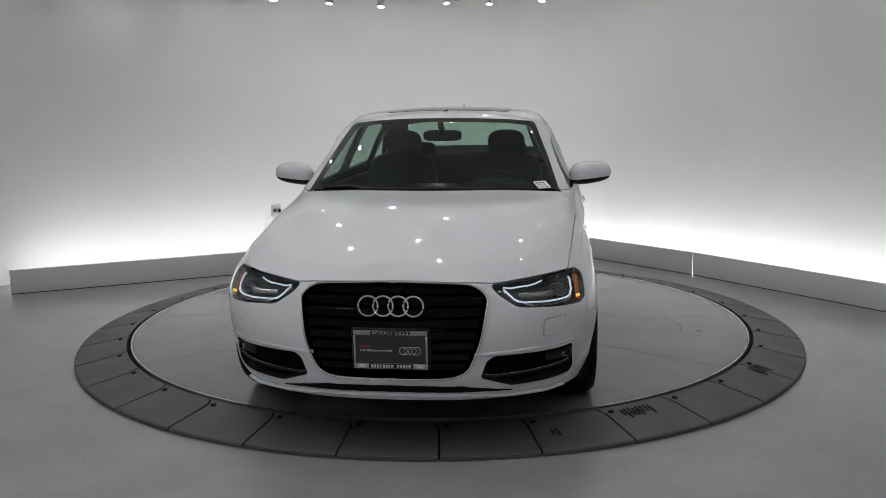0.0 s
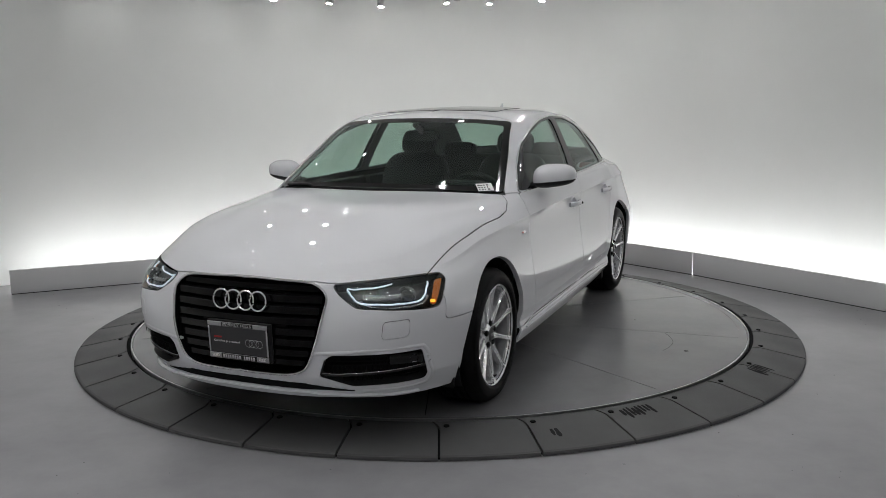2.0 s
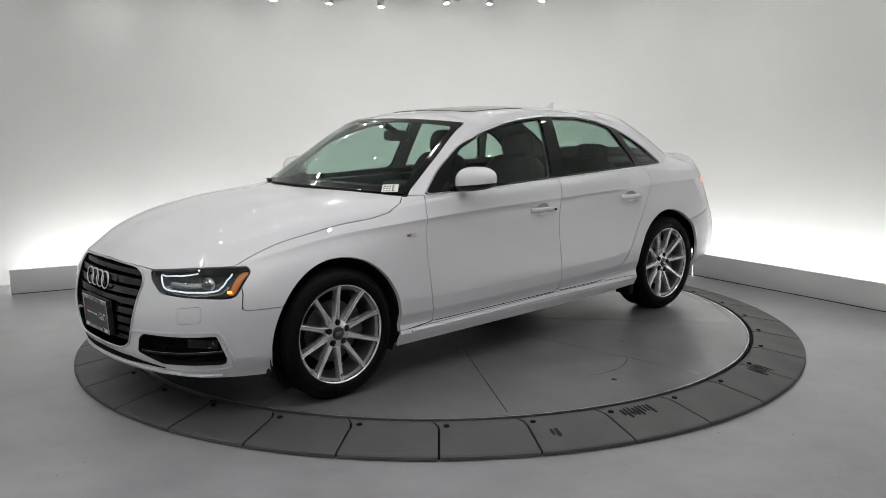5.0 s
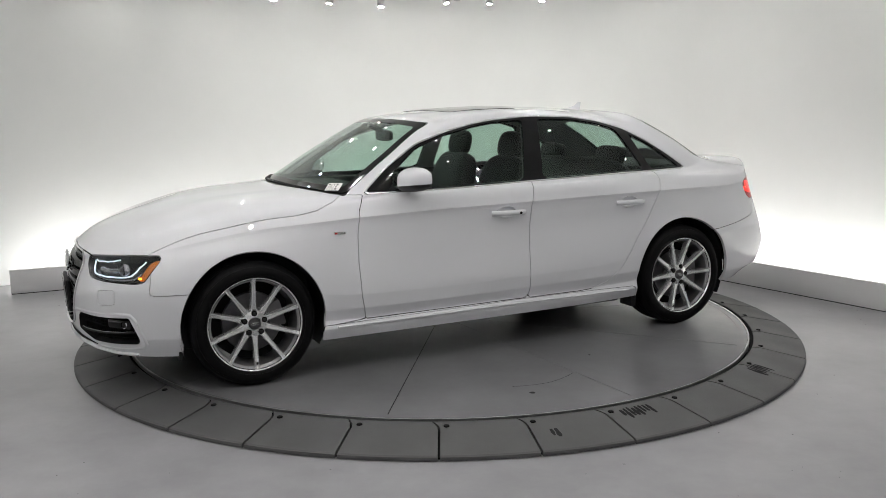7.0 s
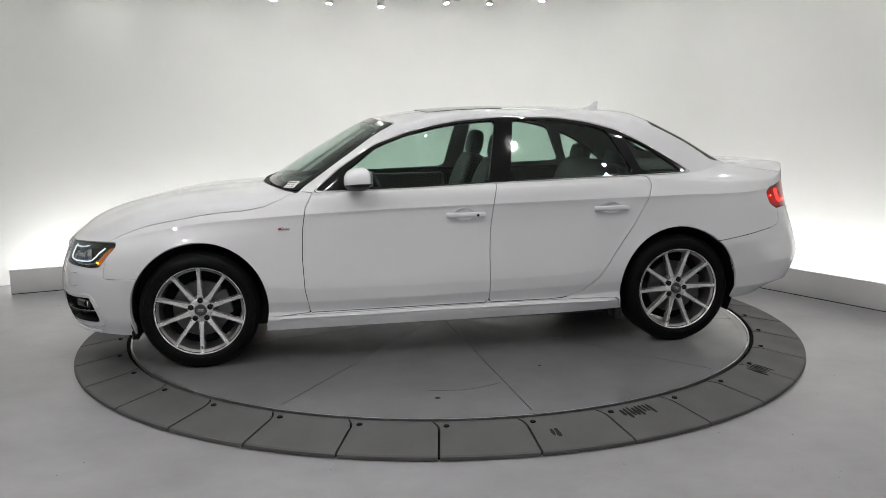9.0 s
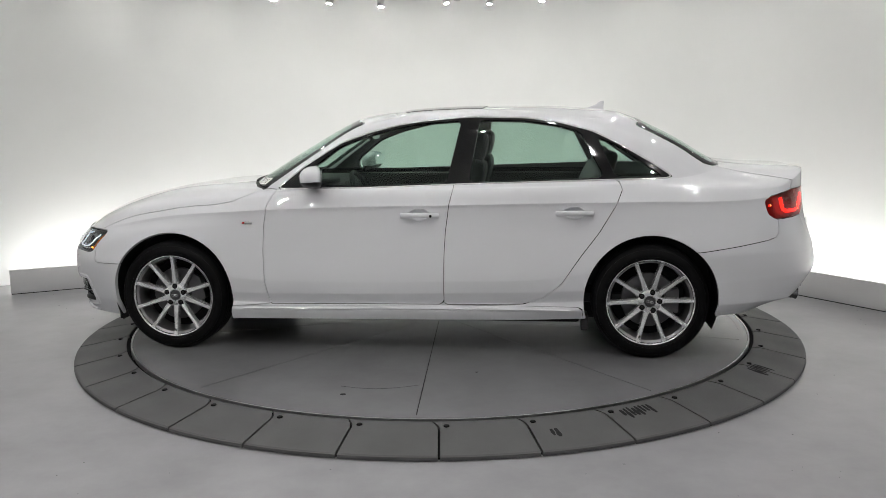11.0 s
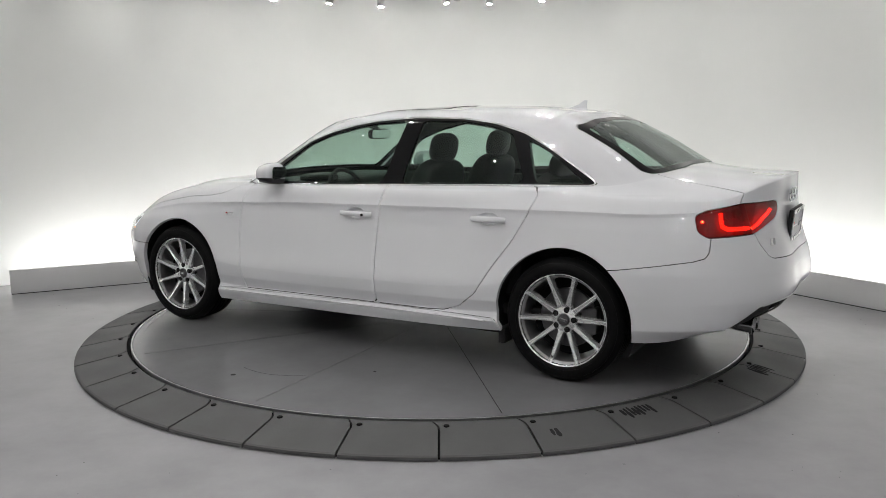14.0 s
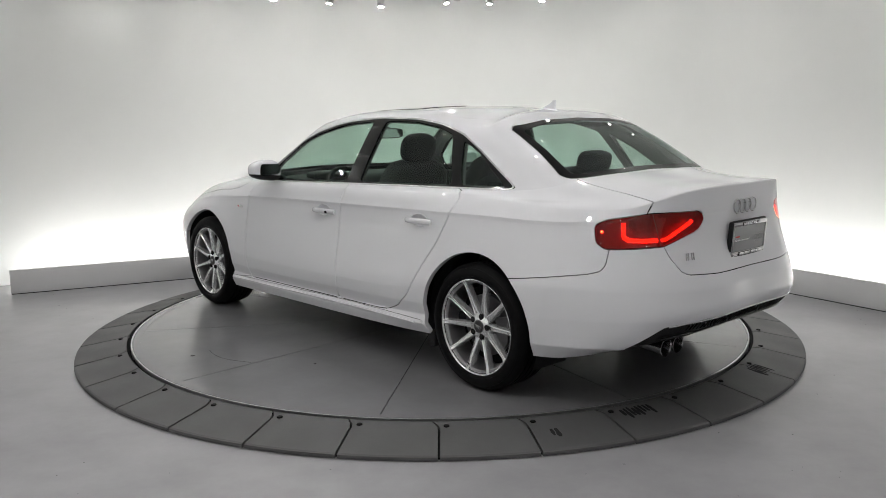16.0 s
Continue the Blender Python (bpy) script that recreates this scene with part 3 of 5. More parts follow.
def round_poly(poly, r, n=4):
    """Rounds the corners of a flat polygon by radius r."""
    out = []
    k = len(poly)
    for i in range(k):
        p, a, b = (np.array(poly[j % k][:2], float) for j in (i, i - 1, i + 1))
        rr = poly[i][2] if len(poly[i]) > 2 else r
        u, w = (a - p), (b - p)
        lu, lw = np.linalg.norm(u), np.linalg.norm(w)
        s = min(rr, .45 * lu, .45 * lw)
        p0, p1 = p + u / lu * s, p + w / lw * s
        for t in np.linspace(0, 1, n + 1):
            out.append((1 - t) ** 2 * p0 + 2 * t * (1 - t) * p + t * t * p1)
    return np.array(out)

# ---------------- cutting the skin into panels ----------------
GAP = 0.0021


def flat(v, how):
    if how == "side":
        return v[:, [0, 2]]
    if how == "end":
        return v[:, [1, 2]]
    if how == "top":
        return v[:, [0, 1]]
    if how == "front_corner":
        return np.stack([v[:, 1] - v[:, 0], v[:, 2]], 1)
    return np.stack([v[:, 1] + v[:, 0], v[:, 2]], 1)          # rear_corner


def region(how, poly, where=None, r=0.0):
    poly = round_poly(poly, r) if r else np.array([p[:2] for p in poly], float)

    def fn(v):
        d = poly_d(flat(v, how), poly)
        return d if where is None else np.maximum(d, where(v))
    return fn


def take(sheet, fn, gap=GAP):
    ins, rest = sheet.split(fn(sheet.v) + gap)
    if gap > 0:
        _, rest = rest.split(fn(rest.v) - gap)
    return ins, rest


def mirrored(s):
    return Sheet(s.v * (1, -1, 1), s.n * (1, -1, 1), [f[::-1] for f in s.f])


def sheet_mesh(name, sheets, material, flange=0.012, lift=0.0):
    V, N, F = [], [], []
    for s in sheets:
        if not s.f:
            continue
        f0 = s.f[len(s.f) // 2]
        a = np.cross(s.v[f0[1]] - s.v[f0[0]], s.v[f0[2]] - s.v[f0[0]]) @ s.n[f0[0]]
        flip = a < 0
        k = len(V)
        V += list(s.v + s.n * lift)
        N += list(s.n)
        F += [[i + k for i in (f[::-1] if flip else f)] for f in s.f]
        if flange:
            for i, j in s.rims():
                if abs(s.v[i][1]) < 2e-4 and abs(s.v[j][1]) < 2e-4:
                    continue
                k = len(V)
                for q in (i, j):
                    V.append(s.v[q] + s.n[q] * lift)
                    V.append(s.v[q] + s.n[q] * (lift - flange))
                N += [np.zeros(3)] * 4
                F.append([k, k + 1, k + 3, k + 2] if not flip else [k, k + 2, k + 3, k + 1])
    me = bpy.data.meshes.new(name)
    me.from_pydata([tuple(p) for p in V], [], F)
    me.materials.append(material)
    me.shade_smooth()
    me.normals_split_custom_set_from_vertices([tuple(n) for n in N])
    return me


def sheet_part(name, sheets, material, parent, label="", flange=0.012, lift=0.0):
    ob = new(name, sheet_mesh(name, sheets, material, flange, lift))
    ob.parent = parent
    if label:
        tagged(ob, label)
    return ob


def both(name, s, material, parent, label="", flange=0.012, lift=0.0):
    """One part on each flank."""
    return sheet_part(name, [s], material, parent, label, flange, lift), sheet_part(name, [mirrored(s)], material, parent, label, flange, lift)


def whole(name, s, material, parent, label="", flange=0.012, lift=0.0):
    """One part across the middle."""
    return sheet_part(name, [s, mirrored(s)], material, parent, label, flange, lift)


FLAT_V, FLAT_N = SKIN.reshape(-1, 3), SKIN_N.reshape(-1, 3)
ZONES = {"side": FLAT_V[:, 1] > .5, "end": FLAT_V[:, 0] > 1.6, "tail": FLAT_V[:, 0] < -1.75, "front_corner": FLAT_V[:, 0] > 1.6, "rear_corner": FLAT_V[:, 0] < -1.75, "top": FLAT_V[:, 2] > .7, "screen": (FLAT_V[:, 0] > .2) & (FLAT_V[:, 2] > .95)}


def on_skin(how, a, b, out=0.0):
    """The point of the skin (and its normal) at flat place a, b seen that way."""
    m = ZONES[how]
    V, N = FLAT_V[m], FLAT_N[m]
    s = 1.0
    if how in ("end", "tail", "screen") and a < 0:
        s, a = -1.0, -a
    d = np.linalg.norm(flat(V, "end" if how in ("tail", "screen") else how) - (a, b), axis=1)
    i = np.argsort(d)[:5]
    w = 1 / (d[i] + 1e-4) ** 2
    w /= w.sum()
    p, n = w @ V[i], w @ N[i]
    n /= np.linalg.norm(n)
    p = p + n * out
    return Vector((p[0], p[1] * s, p[2])), Vector((n[0], n[1] * s, n[2]))


def chain(s):
    """The rims of a sheet as ordered loops of points and normals."""
    nxt = {}
    for i, j in s.rims():
        if abs(s.v[i][1]) < 2e-4 and abs(s.v[j][1]) < 2e-4:
            continue
        nxt[i] = j
    starts = [i for i in nxt if i not in set(nxt.values())] or list(nxt)[:1]
    loops = []
    seen = set()
    for a in starts + list(nxt):
        if a in seen:
            continue
        run = [a]
        seen.add(a)
        while run[-1] in nxt and nxt[run[-1]] not in seen:
            run.append(nxt[run[-1]])
            seen.add(run[-1])
        loops.append(run)
    loops.sort(key=len, reverse=True)
    return loops


def strip(name, s, material, parent, wide, high, keep=None, label="", sides=(1,), lift=0.0, inset=0.0):
    """A raised band along the longest rim of a sheet."""
    loop = chain(s)[0]
    P, N = s.v[loop], s.n[loop]
    # drop points that crowd, and smooth
    sel = [0]
    for i in range(1, len(P)):
        if np.linalg.norm(P[i] - P[sel[-1]]) > .008:
            sel.append(i)
    P, N = P[sel], N[sel]
    if keep is not None:
        k = keep(P)
        # longest run that is kept, going round
        if not k.all():
            z = int(np.where(~k)[0][0])
            P, N, k = np.roll(P, -z, 0), np.roll(N, -z, 0), np.roll(k, -z)
            P, N = P[k], N[k]
            closed = False
        else:
            closed = np.linalg.norm(P[0] - P[-1]) < .05
    else:
        closed = np.linalg.norm(P[0] - P[-1]) < .05
    for _ in range(2):
        Q = P.copy()
        if closed:
            P = (np.roll(Q, 1, 0) + 2 * Q + np.roll(Q, -1, 0)) / 4
        else:
            P[1:-1] = (Q[:-2] + 2 * Q[1:-1] + Q[2:]) / 4
    T = (np.roll(P, -1, 0) - np.roll(P, 1, 0)) if closed else np.gradient(P, axis=0)
    T /= np.linalg.norm(T, axis=1)[:, None]
    S = np.cross(T, N)
    S /= np.linalg.norm(S, axis=1)[:, None]
    prof = [(-.5, 0), (-.47, .45), (-.3, .82), (0, 1), (.3, .82), (.47, .45), (.5, 0)]
    obs = []
    for side in sides:
        bm = bmesh.new()
        rows = []
        for p, q, c in zip(P, N, S):
            rows.append([bm.verts.new((p + c * (a * wide + inset) + q * (h * high - .002 + lift)) * (1, side, 1)) for a, h in prof])
        n = len(rows)
        for i in range(n if closed else n - 1):
            a, b = rows[i], rows[(i + 1) % n]
            for j in range(len(prof) - 1):
                bm.faces.new((a[j], a[j + 1], b[j + 1], b[j]))
        bmesh.ops.recalc_face_normals(bm, faces=bm.faces[:])
        obs.append(part(name, bm, material, parent, label))
    return obs


def both_strip(*a, **k):
    return strip(*a, sides=(1, -1), **k)


def front_d(v):
    return 1.2 - v[:, 0]


def rear_d(v):
    return v[:, 0] + 1.0


DLO = [(.767, .962), (.608, 1.092), (.401, 1.222), (.21, 1.288), (.03, 1.330), (-.10, 1.35), (-.37, 1.370), (-.69, 1.362), (-.885, 1.336), (-1.078, 1.284), (-1.239, 1.205), (-1.381, 1.122), (-1.53, 1.028), (-1.51, 1.018), (-1.222, 1.014), (-.846, 1.005), (-.291, .989), (.234, .972)]
HEAD = [(-1.745, .686), (-1.41, .700), (-1.075, .710), (-1.045, .688), (-1.12, .585), (-1.18, .578), (-1.64, .594), (-1.72, .645)]
GRILLE = [(-.02, .704), (.335, .692, .05), (.403, .64, .03), (.372, .45, .1), (.318, .325, .05), (.25, .300, .04), (-.02, .298)]
VENT = [(-1.825, .372), (-1.79, .394), (-1.255, .404), (-1.205, .29), (-1.22, .262), (-1.66, .252), (-1.85, .300)]
TAIL = [(-1.99, .947), (-1.64, .943), (-1.37, .915), (-1.298, .89), (-1.30, .815), (-1.36, .785), (-1.725, .795), (-1.965, .860), (-2.012, .905)]
BSEAM = [(-.291, .989), (-.264, .875), (-.243, .72), (-.236, .594), (-.233, .30)]
FSEAM = [(.767, .960), (.81, .879), (.83, .752), (.835, .604), (.827, .426), (.80, .290)]
RSEAM = [(-1.222, 1.014), (-1.239, .96), (-1.202, .871), (-1.114, .724), (-1.011, .589), (-.9, .425), (-.80, .345), (-.70, .308), (-.60, .302)]
HOOD_SIDE = [(1.89, .735), (1.74, .752), (1.52, .770), (1.30, .785), (1.15, .798), (1.03, .795), (.93, .765), (.872, .712)]
HOOD_BACK = [(.92, .66), (.985, .5), (1.035, .3), (1.06, .12), (1.066, -.02)]


HANDLES = ((-.092, .818), (-.9715, .831))


def hood_front(v):
    return np.interp(np.abs(v[:, 1]), [0, .335, .42, .61, .75, .8], [.706, .695, .688, .703, .712, .716]) - v[:, 2]


def build_car():
    car = empty("car")
    tagged(car, "glossy white four-door sedan with silver ten-spoke wheels on the turntable", "car")
    S = skin_sheet()
    # wheel openings
    for xw in (-1.404, 1.404):
        _, S = take(S, lambda v: np.maximum(np.hypot(v[:, 0] - xw, v[:, 2] - .335) - .374, v[:, 2] - .8), 0)
    for xw in (-1.404, 1.404):
        _, S = take(S, lambda v: np.maximum(np.abs(v[:, 0] - xw) - .36, v[:, 2] - .335), 0)
    inner_source = S
    # glass
    wind, S = take(S, region("end", [(-.02, .990), (.30, .987), (.55, .977), (.70, .966), (.712, .972), (.655, 1.13), (.572, 1.328), (.55, 1.340), (.40, 1.352), (.2, 1.361), (-.02, 1.364)], lambda v: -v[:, 0]), .0012)
    back, S = take(S, region("end", [(-.02, 1.096), (.3, 1.091), (.585, 1.077), (.598, 1.088), (.540, 1.305), (.515, 1.325), (.3, 1.352), (-.02, 1.362)], rear_d), .0012)
    dlo, S = take(S, region("side", DLO, lambda v: .45 - v[:, 1]), .0005)
    whole("windscreen", wind, GLASS, car, "green-tinted laminated windscreen", .004)
    whole("rear_window", back, GLASS, car, "dark-edged tinted rear window", .004)
    # black band printed round windscreen and rear window
    for sheet_, poly in ((wind, [(-.02, 1.012), (.3, 1.009), (.55, 1.003), (.668, .995), (.622, 1.13), (.546, 1.314), (.40, 1.330), (.2, 1.339), (-.02, 1.342)]),
                         (back, [(-.02, 1.113), (.3, 1.108), (.560, 1.094), (.514, 1.302), (.3, 1.336), (-.02, 1.346)])):
        _, band = take(sheet_, region("end", round_poly(poly, .02)), 0)
        whole("glass_border", band, BLACK_GLOSS, car, "black printed glass border", .0, lift=.0012)
    panes = (("front_door_glass", [(.59, .982), (.585, 1.062), (.40, 1.204), (.21, 1.271), (.03, 1.314), (-.10, 1.335), (-.322, 1.350), (-.246, .997), (.234, .981)]),
             ("rear_door_glass", [(-.374, 1.001), (-.430, 1.352), (-.69, 1.347), (-.875, 1.320), (-1.01, 1.282), (-1.144, 1.024), (-.846, 1.014)]),
             ("quarter_glass", [(-1.103, 1.255), (-1.203, 1.028), (-1.475, 1.028), (-1.24, 1.190)]))
    frame_ = dlo
    for name, poly in panes:
        g, frame_ = take(frame_, region("side", poly, r=.025), 0)
        both(name, g, GLASS, car, "green-tinted side glass", .003, lift=-.004)
    both("window_frame", frame_, BLACK_GLOSS, car, "gloss black window frame", .02)
    both_strip("window_trim", dlo, SATIN, car, .011, .006, label="satin aluminium window trim")
    # lamps and openings
    head, S = take(S, region("front_corner", HEAD, front_d, r=.02))
    tail, S = take(S, region("rear_corner", TAIL, rear_d, r=.02))
    grille, S = take(S, region("end", GRILLE, front_d, r=.04), .001)
    vent, S = take(S, region("front_corner", VENT, front_d, r=.008), .001)
    valance, S = take(S, region("end", [(-.02, .468), (.40, .462), (.60, .442), (.715, .345), (.73, .28), (.6, .20), (-.02, .2)], lambda v: v[:, 0] + 1.9), .001)
    washer, S = take(S, region("front_corner", [(-1.50, .538), (-1.335, .545), (-1.345, .470), (-1.512, .462)], front_d, r=.02), .0012)
    # panels
    hood_poly = [(2.6, -.02), (2.6, .9), (1.95, .735)] + HOOD_SIDE + HOOD_BACK
    hood, S = take(S, region("top", hood_poly, lambda v: np.maximum(hood_front(v), .6 - v[:, 2])))
    cowl, S = take(S, region("top", [(1.08, -.02), (1.05, .3), (1.0, .5), (.94, .65), (.86, .735), (.80, .70), (.7, .4), (.7, -.02)], lambda v: np.maximum(v[:, 2] - .997, .9 - v[:, 2])), .0005)
    sun, S = take(S, region("top", [(.075, -.02), (.06, .32), (.04, .395), (-.03, .40), (-.40, .40), (-.43, .385), (-.44, -.02)], lambda v: 1.3 - v[:, 2], r=.02))
    roof, S = take(S, region("top", [(.45, -.02), (.42, .35), (.30, .47), (.2, .515), (-.2, .535), (-.6, .525), (-.95, .495), (-1.12, .45), (-1.3, .42), (-1.3, -.02)], lambda v: 1.33 - v[:, 2]), .0006)
    trunk, S = take(S, region("end", [(-.02, .66), (.29, .66), (.47, .668), (.50, .685), (.535, .745), (.55, .80), (.585, .943), (.56, .985), (.540, 1.02), (.56, 1.06), (.566, 1.10), (-.02, 1.2)], lambda v: v[:, 0] + 1.79))
    rb, S = take(S, region("side", [(-1.4, .600), (-1.678, .618), (-2.05, .676), (-2.10, .692), (-2.113, .72), (-2.113, .80), (-2.6, .80), (-2.6, 0), (-1.4, 0)]))
    fb, S = take(S, region("side", [(1.3, .519), (1.90, .519), (1.912, .53), (1.90, .60), (1.90, .74), (2.6, .74), (2.6, 0), (1.3, 0)]))
    sill, S = take(S, region("side", [(1.035, .276), (.056, .290), (-.233, .296), (-1.02, .296), (-1.05, .1), (1.2, .1)]), .0012)
    fdoor, S = take(S, region("side", FSEAM + BSEAM[::-1], lambda v: .4 - v[:, 1]))
    rdoor, S = take(S, region("side", BSEAM + RSEAM[::-1], lambda v: .4 - v[:, 1]))
    fender, S = take(S, region("side", FSEAM + [(1.06, .27), (1.06, 0), (2.6, 0), (2.6, .95), (.92, .953), (.83, .962)], lambda v: .4 - v[:, 1]))
    for x_, z_ in HANDLES:          # openings for the handle cups
        cup = region("side", [(x_ + .064 * math.cos(q), z_ + .002 + .035 * math.sin(q)) for q in np.linspace(0, 2 * math.pi, 33)[:-1]], lambda v: .4 - v[:, 1])
        if x_ > -.5:
            _, fdoor = take(fdoor, cup, 0)
        else:
            _, rdoor = take(rdoor, cup, 0)
    whole("bonnet", hood, PAINT, car, "smooth white bonnet")
    whole("cowl", cowl, BLACK_PLASTIC, car, "black plastic wiper cowl", .01, lift=-.006)
    whole("sunroof", sun, BLACK_GLOSS, car, "dark glass sunroof panel", .01, lift=.003)
    whole("roof", roof, PAINT, car)
    boot = whole("boot_lid", trunk, PAINT, car, "white boot lid with a lip")
    rear_bumper = whole("rear_bumper", rb, PAINT, car, flange=.02)
    front_bumper = whole("front_bumper", fb, PAINT, car, flange=.025)
    both("side_sill", sill, PAINT, car, "white flared side sill")
    fd = both("front_door", fdoor, PAINT, car)
    rd = both("rear_door", rdoor, PAINT, car)
    both("front_wing", fender, PAINT, car, flange=.025)
    both("rear_quarter", S, PAINT, car, "white rear quarter and roof pillars", flange=.025)
    both("washer_cover", washer, PAINT, front_bumper)
    # dark structure just under the skin
    inn = Sheet(inner_source.v - inner_source.n * .028, inner_source.n, inner_source.f)
    for fn in (region("end", [(-.02, 1.005), (.55, .99), (.685, .985), (.54, 1.31), (.40, 1.33), (-.02, 1.34)], lambda v: -v[:, 0]),
               region("end", [(-.02, 1.11), (.545, 1.09), (.478, 1.30), (.3, 1.325), (-.02, 1.335)], rear_d),
               region("side", panes[0][1], lambda v: .45 - v[:, 1]), region("side", panes[1][1], lambda v: .45 - v[:, 1]), region("side", panes[2][1], lambda v: .45 - v[:, 1]),
               region("front_corner", HEAD, front_d), region("rear_corner", TAIL, rear_d), region("end", GRILLE, front_d), region("front_corner", VENT, front_d)):
        _, inn = take(inn, fn, 0)
    upper, lower = take(inn, lambda v: .985 - v[:, 2], 0)
    whole("inner_structure", lower, DARK, car, "dark inner structure behind the panel gaps", 0)
    whole("roof_lining", upper, LINING, car, "grey cloth roof lining and pillar trim", 0)
    return car, head, tail, grille, vent, valance, front_bumper, rear_bumper, boot, fd, rd


car, head_sheet, tail_sheet, grille_sheet, vent_sheet, valance_sheet, front_bumper, rear_bumper, boot, fdoors, rdoors = build_car()

# ---------------- wheels ----------------
def build_wheel():
    w = empty("wheel")
    bm = bmesh.new()
    prof = [(.236, -.004), (.246, .006), (.257, .013), (.277, .017), (.298, .012), (.310, .002), (.319, -.010), (.3235, -.022)]
    for k in range(5):          # tread with four grooves
        y0 = -.026 - k * .036
        prof += [(.3265, y0), (.327, y0 - .014), (.3265, y0 - .027), (.320, y0 - .029), (.320, y0 - .034)]
    prof += [(.3235, -.21), (.312, -.222), (.28, -.232), (.23, -.225)]
    lathe(bm, prof, 72)
    part("tyre", bm, RUBBER, w, "black low-profile rubber tyre")
    # raised sidewall rings
    bm = bmesh.new()
    for r in (.262, .303):
        lathe(bm, [(r - .0015, .009), (r - .001, .0155 if r < .29 else .0115), (r + .001, .0155 if r < .29 else .0105), (r + .0015, .008)], 72)
    part("sidewall_rib", bm, RUBBER, w)
    bm = bmesh.new()
    lathe(bm, [(.232, -.006), (.2375, .002), (.2365, .006), (.2325, .0065), (.2285, .003), (.2265, -.004), (.2245, -.012)], 80)
    rim = part("rim", bm, ALLOY, w, "silver alloy rim")
    bm = bmesh.new()
    lathe(bm, [(.2245, -.012), (.214, -.018), (.2085, -.06), (.203, -.13), (.205, -.20), (.222, -.215)], 80)
    part("barrel", bm, BARREL, w, "silver inner rim barrel darkened for shade")
    # one spoke, then nine copies on the same mesh
    bm = bmesh.new()
    stations = ((.045, -.030, .018), (.075, -.026, .0145), (.12, -.0185, .0118), (.17, -.0115, .0108), (.205, -.006, .011), (.228, .003, .012))
    rows = []
    for r, y, hw in stations:
        prof = [(-hw - .003, -.034), (-hw, -.006), (-hw + .002, -.001), (-hw + .0045, 0), (-hw + .007, -.004), (hw - .007, -.004), (hw - .0045, 0), (hw - .002, -.001), (hw, -.006), (hw + .003, -.034)]
        rows.append([bm.verts.new((a, y + b, r)) for a, b in prof])
    for a, b in zip(rows, rows[1:]):
        for j in range(len(a) - 1):
            bm.faces.new((a[j], a[j + 1], b[j + 1], b[j]))
        bm.faces.new((a[-1], a[0], b[0], b[-1]))
    bm.faces.new(rows[0])
    bm.faces.new(rows[-1])
    bmesh.ops.recalc_face_normals(bm, faces=bm.faces[:])
    first = part("spoke", bm, ALLOY, w)
    for i in range(1, 10):
        o = new("spoke", first.data)
        o.parent = w
        o.matrix_basis = pose(0, 0, 0, 0, 36 * i, 0)
    bm = bmesh.new()
    rr = lathe(bm, [(.035, -.022), (.05, -.024), (.066, -.030), (.072, -.045), (.072, -.09)], 40)
    cap(bm, rr[-1])
    part("hub", bm, ALLOY, w)
    bm = bmesh.new()
    rr = lathe(bm, [(.002, -.015), (.022, -.0155), (.028, -.017), (.031, -.022), (.031, -.03)], 32)
    c = part("hub_cap", bm, STEEL, w, "grey round hub cap")
    bm = bmesh.new()
    for k in range(4):
        tube(bm, [((k - 1.5) * .0085 + .0065 * math.cos(t), -.0145, .0065 * math.sin(t)) for t in np.linspace(0, 2 * math.pi, 15)[:-1]], .0011, 5, True)
    part("ring_emblem", bm, SATIN, c)
    for o in w.children:
        if o.name.split(".")[0] in ("rim", "barrel", "spoke"):
            o.scale = (1.05, 1, 1.05)
    # bolts in dark wells
    well = bmesh.new()
    lathe(well, [(.002, -.0215), (.0138, -.0212), (.0148, -.022), (.0148, -.04)], 18)
    bolt = bmesh.new()
    rr = lathe(bolt, [(.0095, -.024), (.0095, -.017), (.0065, -.0155), (.001, -.0155)], 6)
    wl = bl = None
    for i in range(5):
        m = pose(0, 0, 0, 0, 72 * i, 0) @ pose(0, 0, .054)
        if wl is None:
            wl = part("bolt_well", well, DARK, w, m=m)
            bl = part("wheel_bolt", bolt, BLACK_PLASTIC, w, m=m)
        else:
            for src in (wl, bl):
                o = new(src.name.split(".")[0], src.data)
                o.parent = w
                o.matrix_basis = m
    bm = bmesh.new()
    lathe(bm, [(.07, -.075), (.078, -.085), (.155, -.085), (.158, -.09), (.158, -.105), (.155, -.11), (.07, -.11)], 48)
    part("brake_disc", bm, STEEL, w, "grey steel brake disc")
    bm = bmesh.new()
    prism(bm, round_poly([(-.05, .085), (.05, .085), (.075, .165), (-.075, .165)], .02), .07)
    bmesh.ops.transform(bm, matrix=pose(0, -.06, 0, 90, 0, 0), verts=bm.verts[:])
    part("brake_caliper", bm, STEEL, w, m=pose(0, 0, 0, 0, -75, 0))
    # added dark disc that stands in for the shade behind the brake
    bm = bmesh.new()
    rr = lathe(bm, [(.207, -.118), (.12, -.120), (.01, -.120)], 40)
    part("inner_shade", bm, DARK, w)
    bm = bmesh.new()
    tube(bm, [(0, -.008, -.214), (0, .006, -.200)], .0035, 8)
    part("valve", bm, BLACK_PLASTIC, w)
    return w


WHEEL_Y = .868
w0 = build_wheel()
w0.parent = car
w0.matrix_basis = pose(1.404, WHEEL_Y, .326, 0, 0, 0)
for x, s in ((-1.404, 1), (1.404, -1), (-1.404, -1)):
    copy_thing(w0, pose(x, s * WHEEL_Y, .326, 0, 11 * x, 0 if s > 0 else 180))
